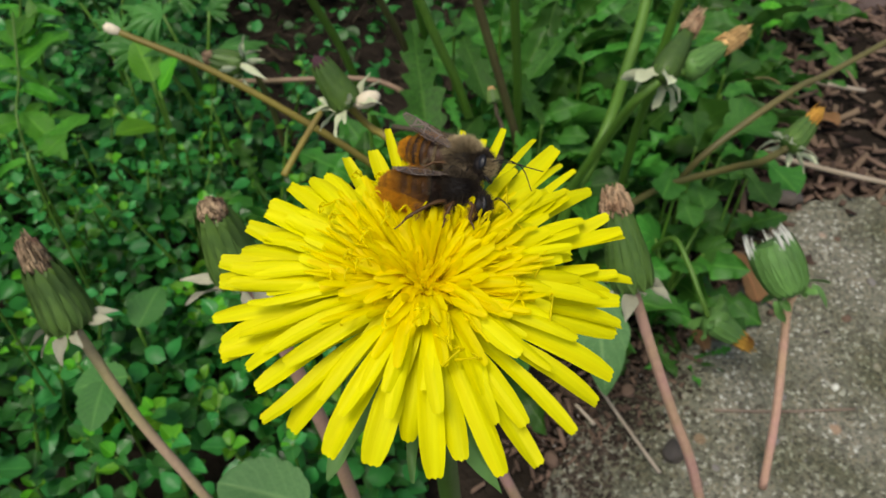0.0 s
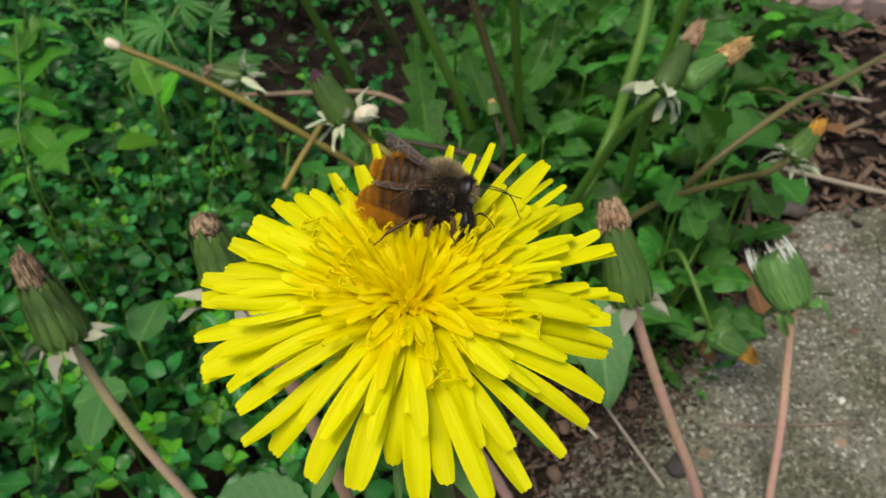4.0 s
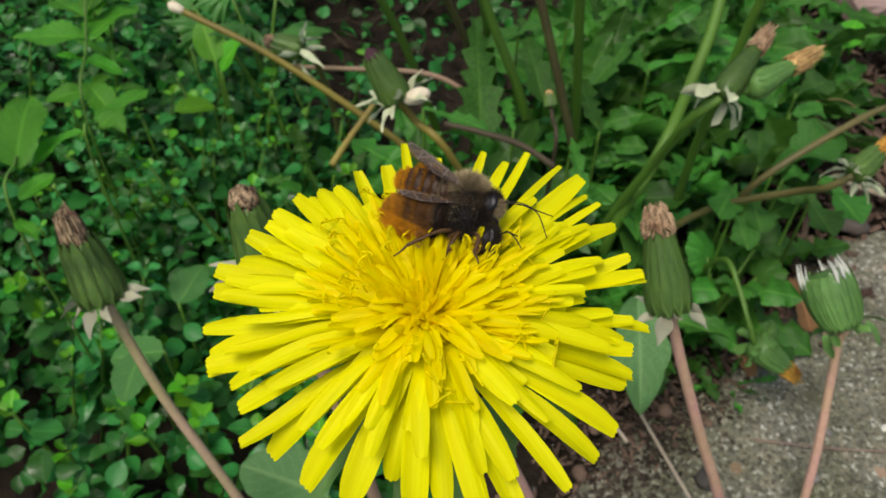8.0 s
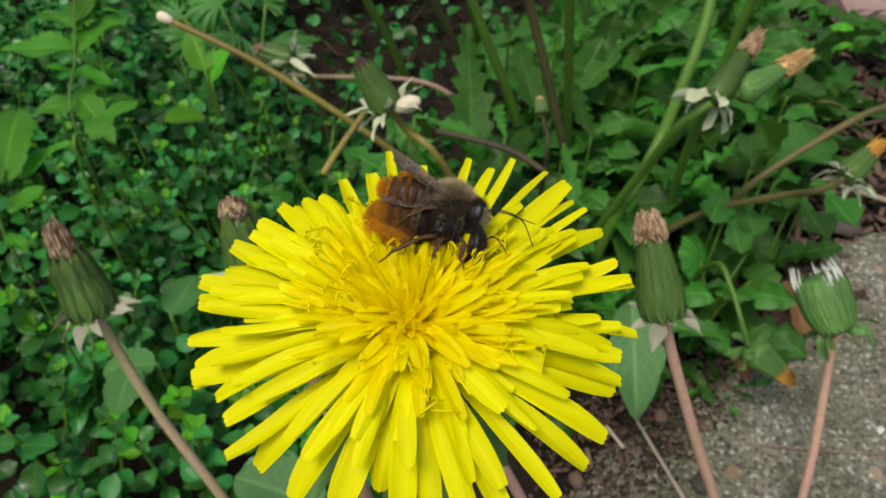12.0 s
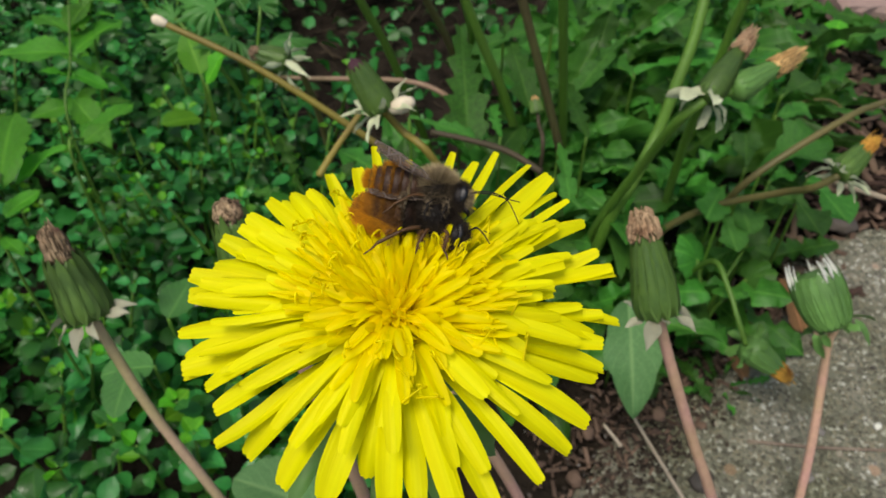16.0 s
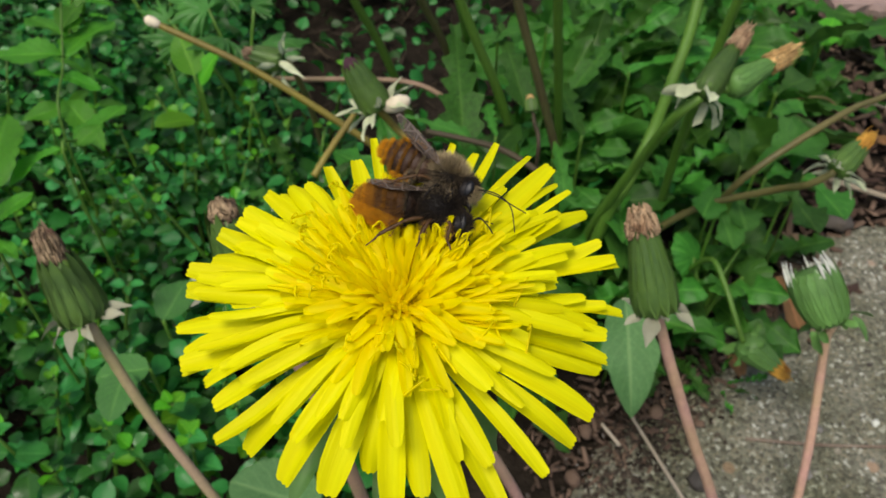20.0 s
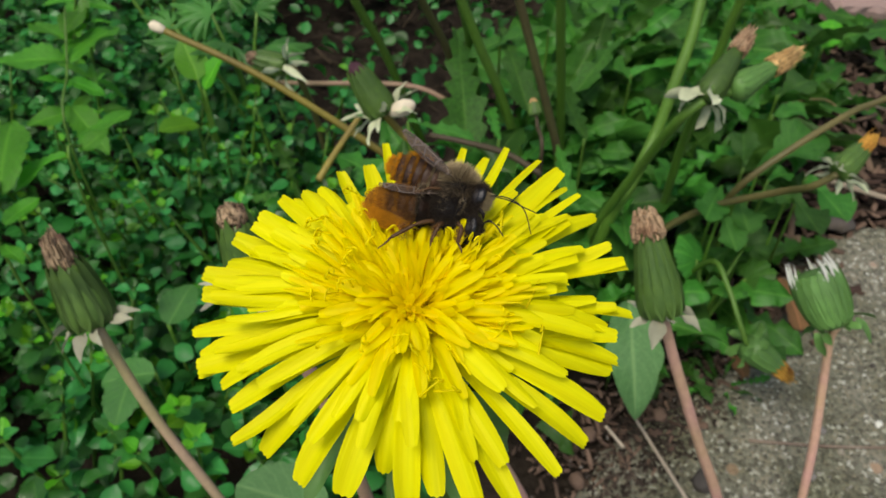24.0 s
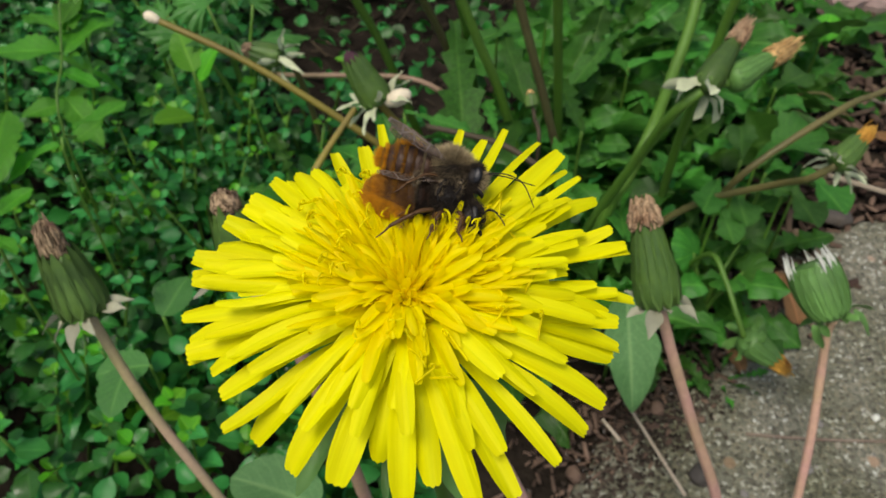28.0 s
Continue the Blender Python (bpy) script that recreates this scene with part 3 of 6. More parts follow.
def dandelion():
    root = empty("dandelion", FOOT)
    axis = Vector((-0.01, -0.13, 1)).normalized()
    # stem from the ground to the head
    top = HEAD - FOOT - axis * 0.011
    bm = tube(bmesh.new(), [(0, 0, 0), top * 0.35 + Vector((0.004, 0.004, 0)), top * 0.75 + Vector((0.002, 0.004, 0)), top], [0.0024, 0.0022, 0.002, 0.0022], 12, 8)
    part("stem", to_mesh("stem", bm, "stem_green"), root, label="smooth pale green hollow stem")
    head = part("flower_head", None, root, upward(HEAD - FOOT, axis), "wide open yellow dandelion flower head")
    bm = lathe(bmesh.new(), [(0.0022, -0.0125), (0.0055, -0.0105), (0.0072, -0.006), (0.0068, -0.002), (0.005, -0.0008)], 22, 0, 0.04, 11)
    part("involucre", to_mesh("involucre", bm, "bract_light"), head, label="green cup under the petals")
    bm = lathe(bmesh.new(), [(0.0058, -0.0010), (0.0060, 0.0004), (0.0050, 0.0016), (0.0034, 0.0023), (0.0016, 0.0027), (0.0002, 0.0028)], 24, 0, 0.05, 12)
    part("disc", to_mesh("disc", bm, "petal_in"), head, label="packed golden middle of the head")
    bracts(head, 14, 0.012, 0.0028, 0.006, -0.010, "bract_light", -0.9, "outer_bract", 3)
    r = random.Random(11)

    def set_floret(k, a, foot, knee, tip, wide, mat, roll, yaw=0.0, off=0.0):
        shape = floret_mesh("floret", [q * MM for q in foot], [q * MM for q in knee], [q * MM for q in tip], wide * MM, mat, k)
        part("floret", shape, head, Matrix.Rotation(a, 4, "Z") @ pose(off * MM, r.uniform(-0.6, 0.6) * (0.4 + abs(off)) * MM, 0, roll, 0, yaw))

    # the long florets of the rim: turn in degrees, reach and width in millimetres; the far ones stand up
    near_rim = (
        (184, 22.7, 1.8), (190, 22.2, 1.9), (196, 22.4, 1.9), (199, 21.4, 1.9), (207, 19.8, 1.7), (217, 20.5, 1.6), (226, 19.6, 2.0), (240, 19.2, 2.4),
        (255, 18.1, 2.6), (264, 15.0, 2.1), (272, 18.7, 2.4), (281, 16.8, 2.4), (290, 19.8, 2.3), (301, 20.4, 2.3), (316, 20.5, 1.8),
        (326, 21.0, 2.2), (338, 21.3, 2.3), (347, 20.6, 2.0), (354, 21.2, 2.1), (359, 20.6, 1.9),
    )
    far_rim = (
        (5, 20.3, 1.7), (7, 22.6, 1.6), (18, 23.2, 1.5), (22, 22.9, 1.4), (26, 21.5, 1.5), (35, 23.4, 1.8), (41, 22.5, 0.9), (44, 22.8, 0.9),
        (49, 23.0, 2.0), (55, 23.7, 0.9), (64, 21.7, 1.0), (70, 20.7, 1.2), (80, 19.7, 1.0), (90, 18.8, 1.0), (101, 19.7, 1.0), (108, 17.6, 1.6),
        (113, 17.6, 1.0), (119, 18.2, 1.4), (126, 18.6, 1.5), (131, 18.2, 1.5), (137, 19.2, 1.6), (145, 19.8, 1.7), (151, 20.0, 1.5), (157, 20.6, 1.7), (162, 21.1, 2.0), (166, 20.0, 1.6), (170, 22.1, 1.8), (175, 22.2, 1.8),
    )
    for k, (turn, reach, wide) in enumerate(near_rim + far_rim):
        a = radians(turn)
        height = -1.6 - 2.6 * max(0.0, -math.sin(a)) + 4.4 * max(0.0, math.sin(a))
        low = r.uniform(-0.6, 0.3)
        set_floret(k, a, (3.5, -1.2 + low), (9.5, 2.6 + low + 0.25 * height), (reach, height), wide * (1.10 + 0.28 * max(0.0, -math.cos(a)) - 0.10 * max(0.0, math.cos(a)) * max(0.0, -math.sin(a)) * 2), "petal", r.uniform(-10, 10))
    # shorter florets that lie over the near rim
    over = ((298, 16.2, 1.6), (323, 15.3, 1.4), (329, 11.5, 1.3), (337, 16.5, 1.5), (294, 9.4, 1.3), (360, 13.3, 1.4), (226, 10.1, 1.7), (255, 11.3, 1.8), (265, 7.5, 1.3), (213, 16.2, 1.7), (240, 15.0, 1.9), (204, 17.5, 1.8))
    for k, (turn, reach, wide) in enumerate(over):
        a = radians(turn)
        height = 2.4 - 2.6 * max(0.0, -math.sin(a))
        set_floret(60 + k, a, (2.8, 0.4), (reach * 0.45, 4.6), (reach, height), wide, "petal", r.uniform(-10, 10))
    # whorls of florets inside the rim, in millimetres:
    # count, foot, knee, tip (distance out, height), how far the far side's tips stand higher, width, surface
    whorls = (
        (20, (3.6, -0.8), (9.0, 3.6), (19.6, -0.8), 4.0, 1.90, "petal"),
        (24, (3.2, -0.2), (7.6, 4.8), (16.8, 1.0), 3.4, 1.80, "petal"),
        (26, (3.0, 0.2), (6.0, 5.4), (14.0, 2.2), 3.0, 1.70, "petal"),
        (26, (2.6, 0.6), (4.6, 5.6), (11.4, 3.3), 2.6, 1.45, "petal_mid"),
        (26, (2.2, 0.9), (3.4, 5.6), (9.0, 4.0), 2.4, 1.25, "petal_mid"),
        (26, (2.0, 1.0), (2.8, 6.0), (7.4, 5.0), 2.2, 1.10, "petal_mid"),
        (26, (1.6, 1.2), (2.1, 5.4), (5.8, 4.8), 2.0, 1.00, "petal_mid"),
        (24, (1.2, 1.6), (1.5, 4.6), (4.2, 4.4), 1.6, 0.95, "petal_in"),
        (18, (0.8, 1.8), (0.9, 3.8), (2.6, 4.1), 1.0, 0.90, "petal_in"),
        (11, (0.2, 1.8), (0.3, 3.2), (1.2, 3.7), 0.3, 0.85, "petal_in"),
    )
    for w, (count, foot, knee, tip, stand, wide, mat) in enumerate(whorls):
        u = w / (len(whorls) - 1)
        start = r.random() * 6.283
        for i in range(count):
            a = start + 2 * math.pi * (i + r.uniform(-0.38, 0.38)) / count
            back, front = max(0.0, math.sin(a)), max(0.0, -math.sin(a))
            # the near side is open: the rim shows between its florets
            if w < 5 and front > 0.2 and r.random() < 0.9 - 0.1 * w:
                continue
            turn = (a - 0.68 + math.pi) % (2 * math.pi) - math.pi
            high = math.exp(-(turn / 0.5) ** 2)
            up = stand * (0.62 * back + 0.35 * high) + r.uniform(-1, 1) * (0.7 + 0.3 * u)
            g = r.uniform(0.90, 1.05) * (1 + 0.03 * math.cos(a) - 0.12 * front * (1 - u) - 0.14 * back * (1 - u))
            set_floret(100 + w * 40 + i, a, foot, (knee[0] * g, knee[1] + 0.15 * up), (tip[0] * g, tip[1] + up), wide * r.uniform(0.84 - 0.15 * u, 1.12) * (1 - 0.25 * back * (1 - u)), mat,
                       r.uniform(-12, 12) * (1 + back + u), r.uniform(-1, 1) * (3 + 13 * u), r.uniform(-0.6, 0.6))
    # florets that fill the far right and far left between rim and middle
    for i in range(46):
        a = radians(r.uniform(-16, 40) if i < 14 else r.uniform(30, 78) if i < 21 else r.uniform(112, 178) if i < 34 else r.uniform(172, 216))
        reach = r.uniform(12.0, 19.5) if i < 34 else r.uniform(15.0, 20.5)
        height = 0.6 + 2.8 * max(0.0, math.sin(a)) - 2.4 * max(0.0, -math.sin(a)) + (19.5 - reach) * 0.28 + r.uniform(-0.6, 0.6)
        set_floret(1200 + i, a, (3.0, -0.2), (reach * 0.45, 4.4 + 0.1 * height), (reach, height), r.uniform(1.3, 1.9), "petal", r.uniform(-16, 16), r.uniform(-5, 5))
    # narrow florets standing close together on the far half and the sides
    for i in range(190):
        a = r.uniform(-0.25, 3.4)
        q = 1.6 + 9.6 * math.sqrt((i + 0.5) / 190)
        out = q * r.uniform(0.32, 0.62)
        tall = 6.4 - 0.030 * (q - 4.0) ** 2 + (0.6 + 0.13 * q) * max(0.0, math.sin(a)) + r.uniform(-0.8, 0.6)
        set_floret(1000 + i, a, (q * 0.42, 1.2), (q * 0.62, tall * 0.75), (q * 0.62 + out, tall), r.uniform(0.55, 0.95), "petal_mid" if q > 4.5 else "petal_in", r.uniform(-35, 35), r.uniform(-14, 14), 0.0)
    # the youngest florets stand as a low golden mound over the middle
    for i in range(64):
        a = 2.39996 * i
        q = 0.3 + 3.1 * math.sqrt((i + 0.5) / 64)
        tall = 5.3 - 0.10 * q * q + r.uniform(-0.5, 0.4)
        set_floret(1300 + i, a, (q * 0.6, 1.5), (q * 0.85, tall * 0.7), (q + r.uniform(0.2, 0.9), tall), r.uniform(0.5, 0.8), "petal_in" if q < 2.2 else "petal_mid", r.uniform(-40, 40), r.uniform(-20, 20), 0.0)
    # forked, curled stigmas standing between the florets of the far half and the sides
    shapes = [stigma_mesh(900 + n) for n in range(8)]
    for i in range(54):
        a = r.uniform(-0.35, 3.75) if i % 6 else r.uniform(3.7, 6.0)
        q = r.uniform(5.0, 13.5) if i % 6 else r.uniform(5.0, 10.5)
        top = 5.9 - 0.030 * (q - 4.0) ** 2 + (1.2 + q * 0.12) * max(0.0, math.sin(a))
        m = Matrix.Rotation(a, 4, "Z") @ pose(q * MM, 0, top * MM - 0.0010, r.uniform(-15, 15), 10 + 4.5 * q * r.uniform(0.5, 1.2), r.uniform(0, 180))
        part("stigma", shapes[i % 8], head, m, "curled golden stigma" if i == 0 else "")
    return tagged(root, "open yellow dandelion in full bloom on a tall green stem", "flower")


# ---------------------------------------------------------------- dandelion buds
def bud(tip, base, line, label, width=0.011, tuft="dry", green="bract", stem="stem_pink", thick=0.0018, reflex=7, reflex_len=0.011, tuft_size=1.0, white=False, bend=-0.7, seed=0, pale="reflexed", droop=0.25, bulb=None, rw=0.0036, tuft_wide=0.62):
    """A closed dandelion head (tip and base of it) on a stem that runs through the given points to the ground."""
    r = random.Random(seed)
    foot = Vector(line[-1])
    root = empty("dandelion_bud", foot)
    tip, base = Vector(tip) - foot, Vector(base) - foot
    ax = (tip - base)
    h = ax.length
    head = part("bud_head", None, root, upward(base, ax, r.random() * 6))
    w = width / 2
    prof = [(w * 0.45, 0), (w * 0.95, h * 0.06), (w * 1.05, h * 0.2), (w * 0.98, h * 0.4), (w * 0.80, h * 0.62), (w * 0.66, h * 0.8), (w * 0.5, h * 0.9)]
    if white:
        prof = [(w * 0.33, 0), (w * 0.60, h * 0.06), (w * 0.78, h * 0.24), (w * 0.86, h * 0.48), (w * 0.84, h * 0.72), (w * 0.76, h * 0.86), (w * 0.3, h * 0.84)]
    part("involucre", to_mesh("involucre", lathe(bmesh.new(), prof, 28, 0, 0.06, 14), green), head, label="closed ribbed green bud")
    # narrow inner bracts laid along the bud
    n = 20 if white else 13
    shape = [leaf_mesh("inner_bract", blade(oval(width * (0.21 if white else 0.27), 0.5), h * r.uniform(0.80, 0.95) * (0.98 if white else 1.04), 0.15 if white else 0.25, 0.27 if white else 0.0, 0, 2, 7, k), green) for k in range(3)]
    for k in range(n):
        a = 2 * math.pi * k / n
        lean = -0.42 if white else 0.13
        d = Vector((-lean * math.cos(a) * 0.9, -lean * math.sin(a) * 0.9, 1))
        q = w * (0.66 if white else 1.05)
        part("inner_bract", shape[k % 3], head, turn_to((q * math.cos(a), q * math.sin(a), h * 0.05), d, (math.cos(a), math.sin(a), 0)))
    # the withered or white tuft at the tip
    bm = bmesh.new()
    if white:
        # tapering white streaks between the tips of the bracts, in tufts with green gaps
        for k in range(48):
            a = 2 * math.pi * (k + r.uniform(-0.4, 0.4)) / 48
            if math.sin(3 * a + 0.9) < -0.05:
                continue
            u = r.uniform(0.6, 0.86)
            p = Vector((w * 0.86 * math.cos(a), w * 0.86 * math.sin(a), h * r.uniform(0.56, 0.66)))
            e = Vector((w * u * math.cos(a), w * u * math.sin(a), h * r.uniform(0.90, 1.12)))
            tube(bm, [p, p * 0.45 + e * 0.55 + Vector((math.cos(a), math.sin(a), 0)) * w * 0.06, e], [w * 0.015, w * r.uniform(0.04, 0.08), w * 0.006], 6, 4, True)
    else:
        lathe(bm, [(w * 0.40, h * 0.80), (w * 0.46, h * 0.90), (w * tuft_wide * 0.88, h * 0.98), (w * tuft_wide * 0.8, h * (0.98 + 0.10 * tuft_size)), (w * 0.28, h * (0.98 + 0.20 * tuft_size))], 14, 0, 0.12, 5)
        # crumpled strands
        for k in range(330):
            a, f = r.random() * 6.283, r.random() ** 0.8
            q = w * tuft_wide * math.sqrt(1 - 0.95 * f ** 2.5)
            p = Vector((q * math.cos(a), q * math.sin(a), h * (0.86 + f * (0.12 + 0.18 * tuft_size))))
            g = h * tuft_size * r.uniform(0.03, 0.10)
            pts = [p]
            for step in range(3):
                p = p + Vector((-math.cos(a) * w * 0.05 + r.uniform(-1, 1) * w * 0.07, -math.sin(a) * w * 0.05 + r.uniform(-1, 1) * w * 0.07, g * r.uniform(0.4, 1.6) * (1 if step < 2 else r.uniform(-0.5, 1.0))))
                pts.append(p)
            tube(bm, pts, [w * 0.04, w * r.uniform(0.04, 0.075), w * 0.05, w * 0.015], 4, 2, True)
    part("tuft", to_mesh("tuft", bm, "white" if white else tuft), head, label="white tuft of seed hairs" if white else "withered brown petal tuft")
    if reflex:
        bracts(head, reflex, reflex_len, rw, w * 0.75, h * 0.03, pale, bend, "reflexed_bract", seed + 5, "pale reflexed bract", droop)
    pts = [base] + [Vector(p) - foot for p in line]
    bm = tube(bmesh.new(), pts, [thick * 0.95, thick, thick * 1.1, thick * 1.15], 12, 8)
    part("stem", to_mesh("stem", bm, stem), root, label="smooth hollow stem")
    if bulb:
        bm = bmesh.new()
        lathe(bm, [(0.0004, -0.0032), (0.0013, -0.0024), (0.0019, -0.0004), (0.0018, 0.0014), (0.0011, 0.0028), (0.0004, 0.0033)], 14)
        part("seed_bulb", to_mesh("seed_bulb", bm, "cream"), root, upward(Vector(bulb) - foot, (0.75, 0.05, 0.3)) @ Matrix.Scale(1.25, 4), "cream oval bulb stuck to the bud")
    return tagged(root, label, "flower bud", "dandelion buds")


def stalk(name, points, thick, mat, label, cut=False, category="stem"):
    """A bare stem lying or standing among the leaves, from its foot."""
    foot = Vector(points[0])
    root = empty(name, foot)
    bm = tube(bmesh.new(), [Vector(p) - foot for p in points], [thick * 1.1, thick, thick * 0.9], 10, 8)
    part("stem", to_mesh("stem", bm, mat), root)
    if cut:
        e = Vector(points[-1]) - foot
        d = e - (Vector(points[-2]) - foot)
        bm = lathe(bmesh.new(), [(thick * 0.8, -0.002), (thick * 1.25, -0.0008), (thick * 1.5, 0.0012), (thick * 1.3, 0.003), (thick * 0.5, 0.0038)], 12)
        part("receptacle", to_mesh("receptacle", bm, "cream"), root, upward(e, d), "bare white seedless head")
    return tagged(root, label, category)


# ---------------------------------------------------------------- leafy plants
COVER = [leaf_mesh("leaf", blade(oval(0.0100 * w, 0.78, 0.07, 5), 0.0122, f, a, 0.35, 3, 12, k), "cover") for k, (w, f, a) in enumerate(((1, 0.3, 0.15), (0.85, 0.5, 0.25), (1.1, 0.2, 0.05), (0.75, 0.4, 0.3), (0.9, 0.6, 0.12), (0.95, 0.1, 0.3)))]
YOUNG = [leaf_mesh("leaf", blade(oval(0.0085 * w, 0.7), 0.0095, f, a, 0.3, 3, 9, k + 20), "young") for k, (w, f, a) in enumerate(((1, 0.55, -0.15), (0.9, 0.6, -0.05), (1.05, 0.4, 0.05)))]


def cover_plant(at, height, levels, size, seed, young=0.4, mesh_set=None, name="creeping_weed", label="low creeping weed with small round green leaves", group="creeping weeds"):
    r = random.Random(seed)
    root = empty(name, at)
    lean = Vector((r.uniform(-0.35, 0.35), r.uniform(-0.35, 0.35), 1))
    top = lean * height
    bm = tube(bmesh.new(), [(0, 0, 0), top * 0.5 + Vector((r.uniform(-1, 1), r.uniform(-1, 1), 0)) * 0.004, top], [0.0009, 0.0008, 0.0005], 6, 3)
    part("stem", to_mesh("stem", bm, "stem_green"), root)
    for k in range(levels):
        f = (k + 1) / levels
        p = top * (0.25 + 0.75 * f)
        a0 = k * 1.57 + r.uniform(-0.4, 0.4) + seed
        upper = k == levels - 1
        for half in range(2 if not upper else 4):
            a = a0 + half * (math.pi if not upper else 1.57) + r.uniform(-0.3, 0.3)
            tilt = r.uniform(0.0, 0.5) if not upper else r.uniform(0.3, 0.9)
            d = Vector((math.cos(a), math.sin(a), tilt))
            s = size * r.uniform(0.7, 1.2) * (0.75 if upper else 1.0)
            pick = mesh_set or (YOUNG if (upper and r.random() < young * 1.6) or r.random() < young * 0.3 else COVER)
            m = turn_to(p, d) @ pose(0, 0.001, 0, r.uniform(-15, 15), r.uniform(-25, 25), 0) @ Matrix.Scale(s, 4)
            part("leaf", r.choice(pick), root, m)
    return tagged(root, label, "weed", group)


DANDY = []
for k in range(12):
    DANDY.append(leaf_mesh("leaf", blade(lobed(0.022 + 0.004 * (k % 3), 6 + k % 5, k, 0.66 + 0.05 * (k % 4)), 0.10, 0.30, 0.22 + 0.14 * (k % 3), 0.85, 3, 72, k, 0.0), "dandy"))
LANCE = [leaf_mesh("leaf", blade(oval(0.011 * w, 0.85, 0.08, 8), 0.030, f, a, 0.2, 3, 20, k + 60), "lance") for k, (w, f, a) in enumerate(((1, 0.2, 0.15), (0.85, 0.35, 0.3), (1.15, 0.1, 0.2)))]
SMOOTH = [leaf_mesh("leaf", blade(oval(0.40 * w, 0.7), 1.0, f, a, 0.25, 4, 16, k + 80), "dandy") for k, (w, f, a) in enumerate(((1, 0.2, 0.12), (0.85, 0.3, 0.25)))]
BROAD_LIGHT = [leaf_mesh("leaf", blade(oval(0.50 * w, 0.75, 0.16, 9), 1.0, f, a, 0.4, 5, 45, k + 95), "lance") for k, (w, f, a) in enumerate(((1, 0.25, 0.15), (0.8, 0.4, 0.25), (0.9, 0.15, 0.05)))]
YOUNG_BIG = [leaf_mesh("leaf", blade(oval(0.72, 0.6), 1.0, 0.25, 0.1, 0.15, 4, 12, 85), "young")]
WIDE_DANDY = [leaf_mesh("leaf", blade(lobed(0.34, 4 + k, k + 30, 0.5), 1.0, 0.25, 0.2, 0.3, 4, 60, k + 30), "dandy") for k in range(3)]
OBOVATE = [leaf_mesh("leaf", blade(obovate(0.70 * w, n), 0.9, f, a, 0.9, 5, 40, k + 110), "scallop") for k, (w, n, f, a) in enumerate(((1, 6, 0.2, 0.12), (0.8, 5, 0.3, 0.2), (0.9, 7, 0.1, 0.15)))]
PALE_LONG = [leaf_mesh("leaf", blade(oval(0.46, 0.7, 0.12, 3), 1.0, 0.3, 0.2, 0.6, 4, 24, 91), "pale")]
PALE = [leaf_mesh("leaf", blade(oval(0.75, 0.6, 0.08, 7), 1.0, 0.2, 0.12, 0.25, 5, 28, 90), "pale")]
BROAD = [leaf_mesh("leaf", blade(oval(0.75, 0.6, 0.10, 7), 1.0, 0.2, 0.15, 0.25, 5, 28, 90), "palm")]


def rosette(at, count, length, seed, up=(0.3, 1.0), label="dandelion rosette of jagged green leaves", facing=None):
    r = random.Random(seed)
    root = empty("dandelion_rosette", at)
    for k in range(count):
        a = k * 2.4 + r.uniform(-0.3, 0.3) if facing is None else facing + r.uniform(-0.9, 0.9)
        d = Vector((math.cos(a), math.sin(a), r.uniform(*up)))
        m = turn_to((0.004 * math.cos(a), 0.004 * math.sin(a), 0.002), d) @ pose(0, 0, 0, 0, r.uniform(-30, 30), 0) @ Matrix.Scale(length * r.uniform(0.7, 1.2) / 0.10, 4)
        part("leaf", r.choice(DANDY), root, m)
    return tagged(root, label, "weed", "dandelion rosettes")


def palmate(width, lobes, seed, mat, deep=0.5, spread=2.0, fine=0.12, pleat=0.05):
    """A leaf with lobes that fan out from its stalk; built as a fan of rays."""
    r = random.Random(seed)
    n, rings = 64, 5
    verts, uvs, faces = [(0, 0, 0)], [(0.5, 0)], []
    for k in range(rings):
        for i in range(n + 1):
            t = i / n * 2 - 1
            a = t * spread
            lob = abs(math.cos(t * lobes * math.pi / 2)) ** 0.7
            rad = width * 0.5 * (1 - deep + deep * lob) * (1 - 0.25 * abs(t)) * (1 + fine * math.cos(t * lobes * 3 * math.pi))
            f = (k + 1) / rings
            z = width * (pleat * math.sin(t * lobes * math.pi) * f + 0.10 * f * f * (1 + 0.3 * math.sin(a * 2 + seed)) - 0.22 * f ** 3)
            verts.append((rad * f * math.sin(a), rad * f * math.cos(a), z))
            uvs.append((0.5 + 0.5 * (((t * lobes / 2 + 0.5) % 1) - 0.5), f))
    w = n + 1
    for i in range(n):
        faces.append((0, 1 + i + 1, 1 + i))
        for k in range(rings - 1):
            a = 1 + k * w + i
            faces.append((a, a + 1, a + w + 1, a + w))
    return leaf_mesh("leaf", (verts, uvs, faces), mat)


FAN = [palmate(0.040, 5, k, "fan", 0.66, 1.9, 0.22, 0.004) for k in range(3)]
ROUND = [palmate(0.036, 7, k + 5, "scallop", 0.13, 2.3, 0.03, 0.006) for k in range(3)]


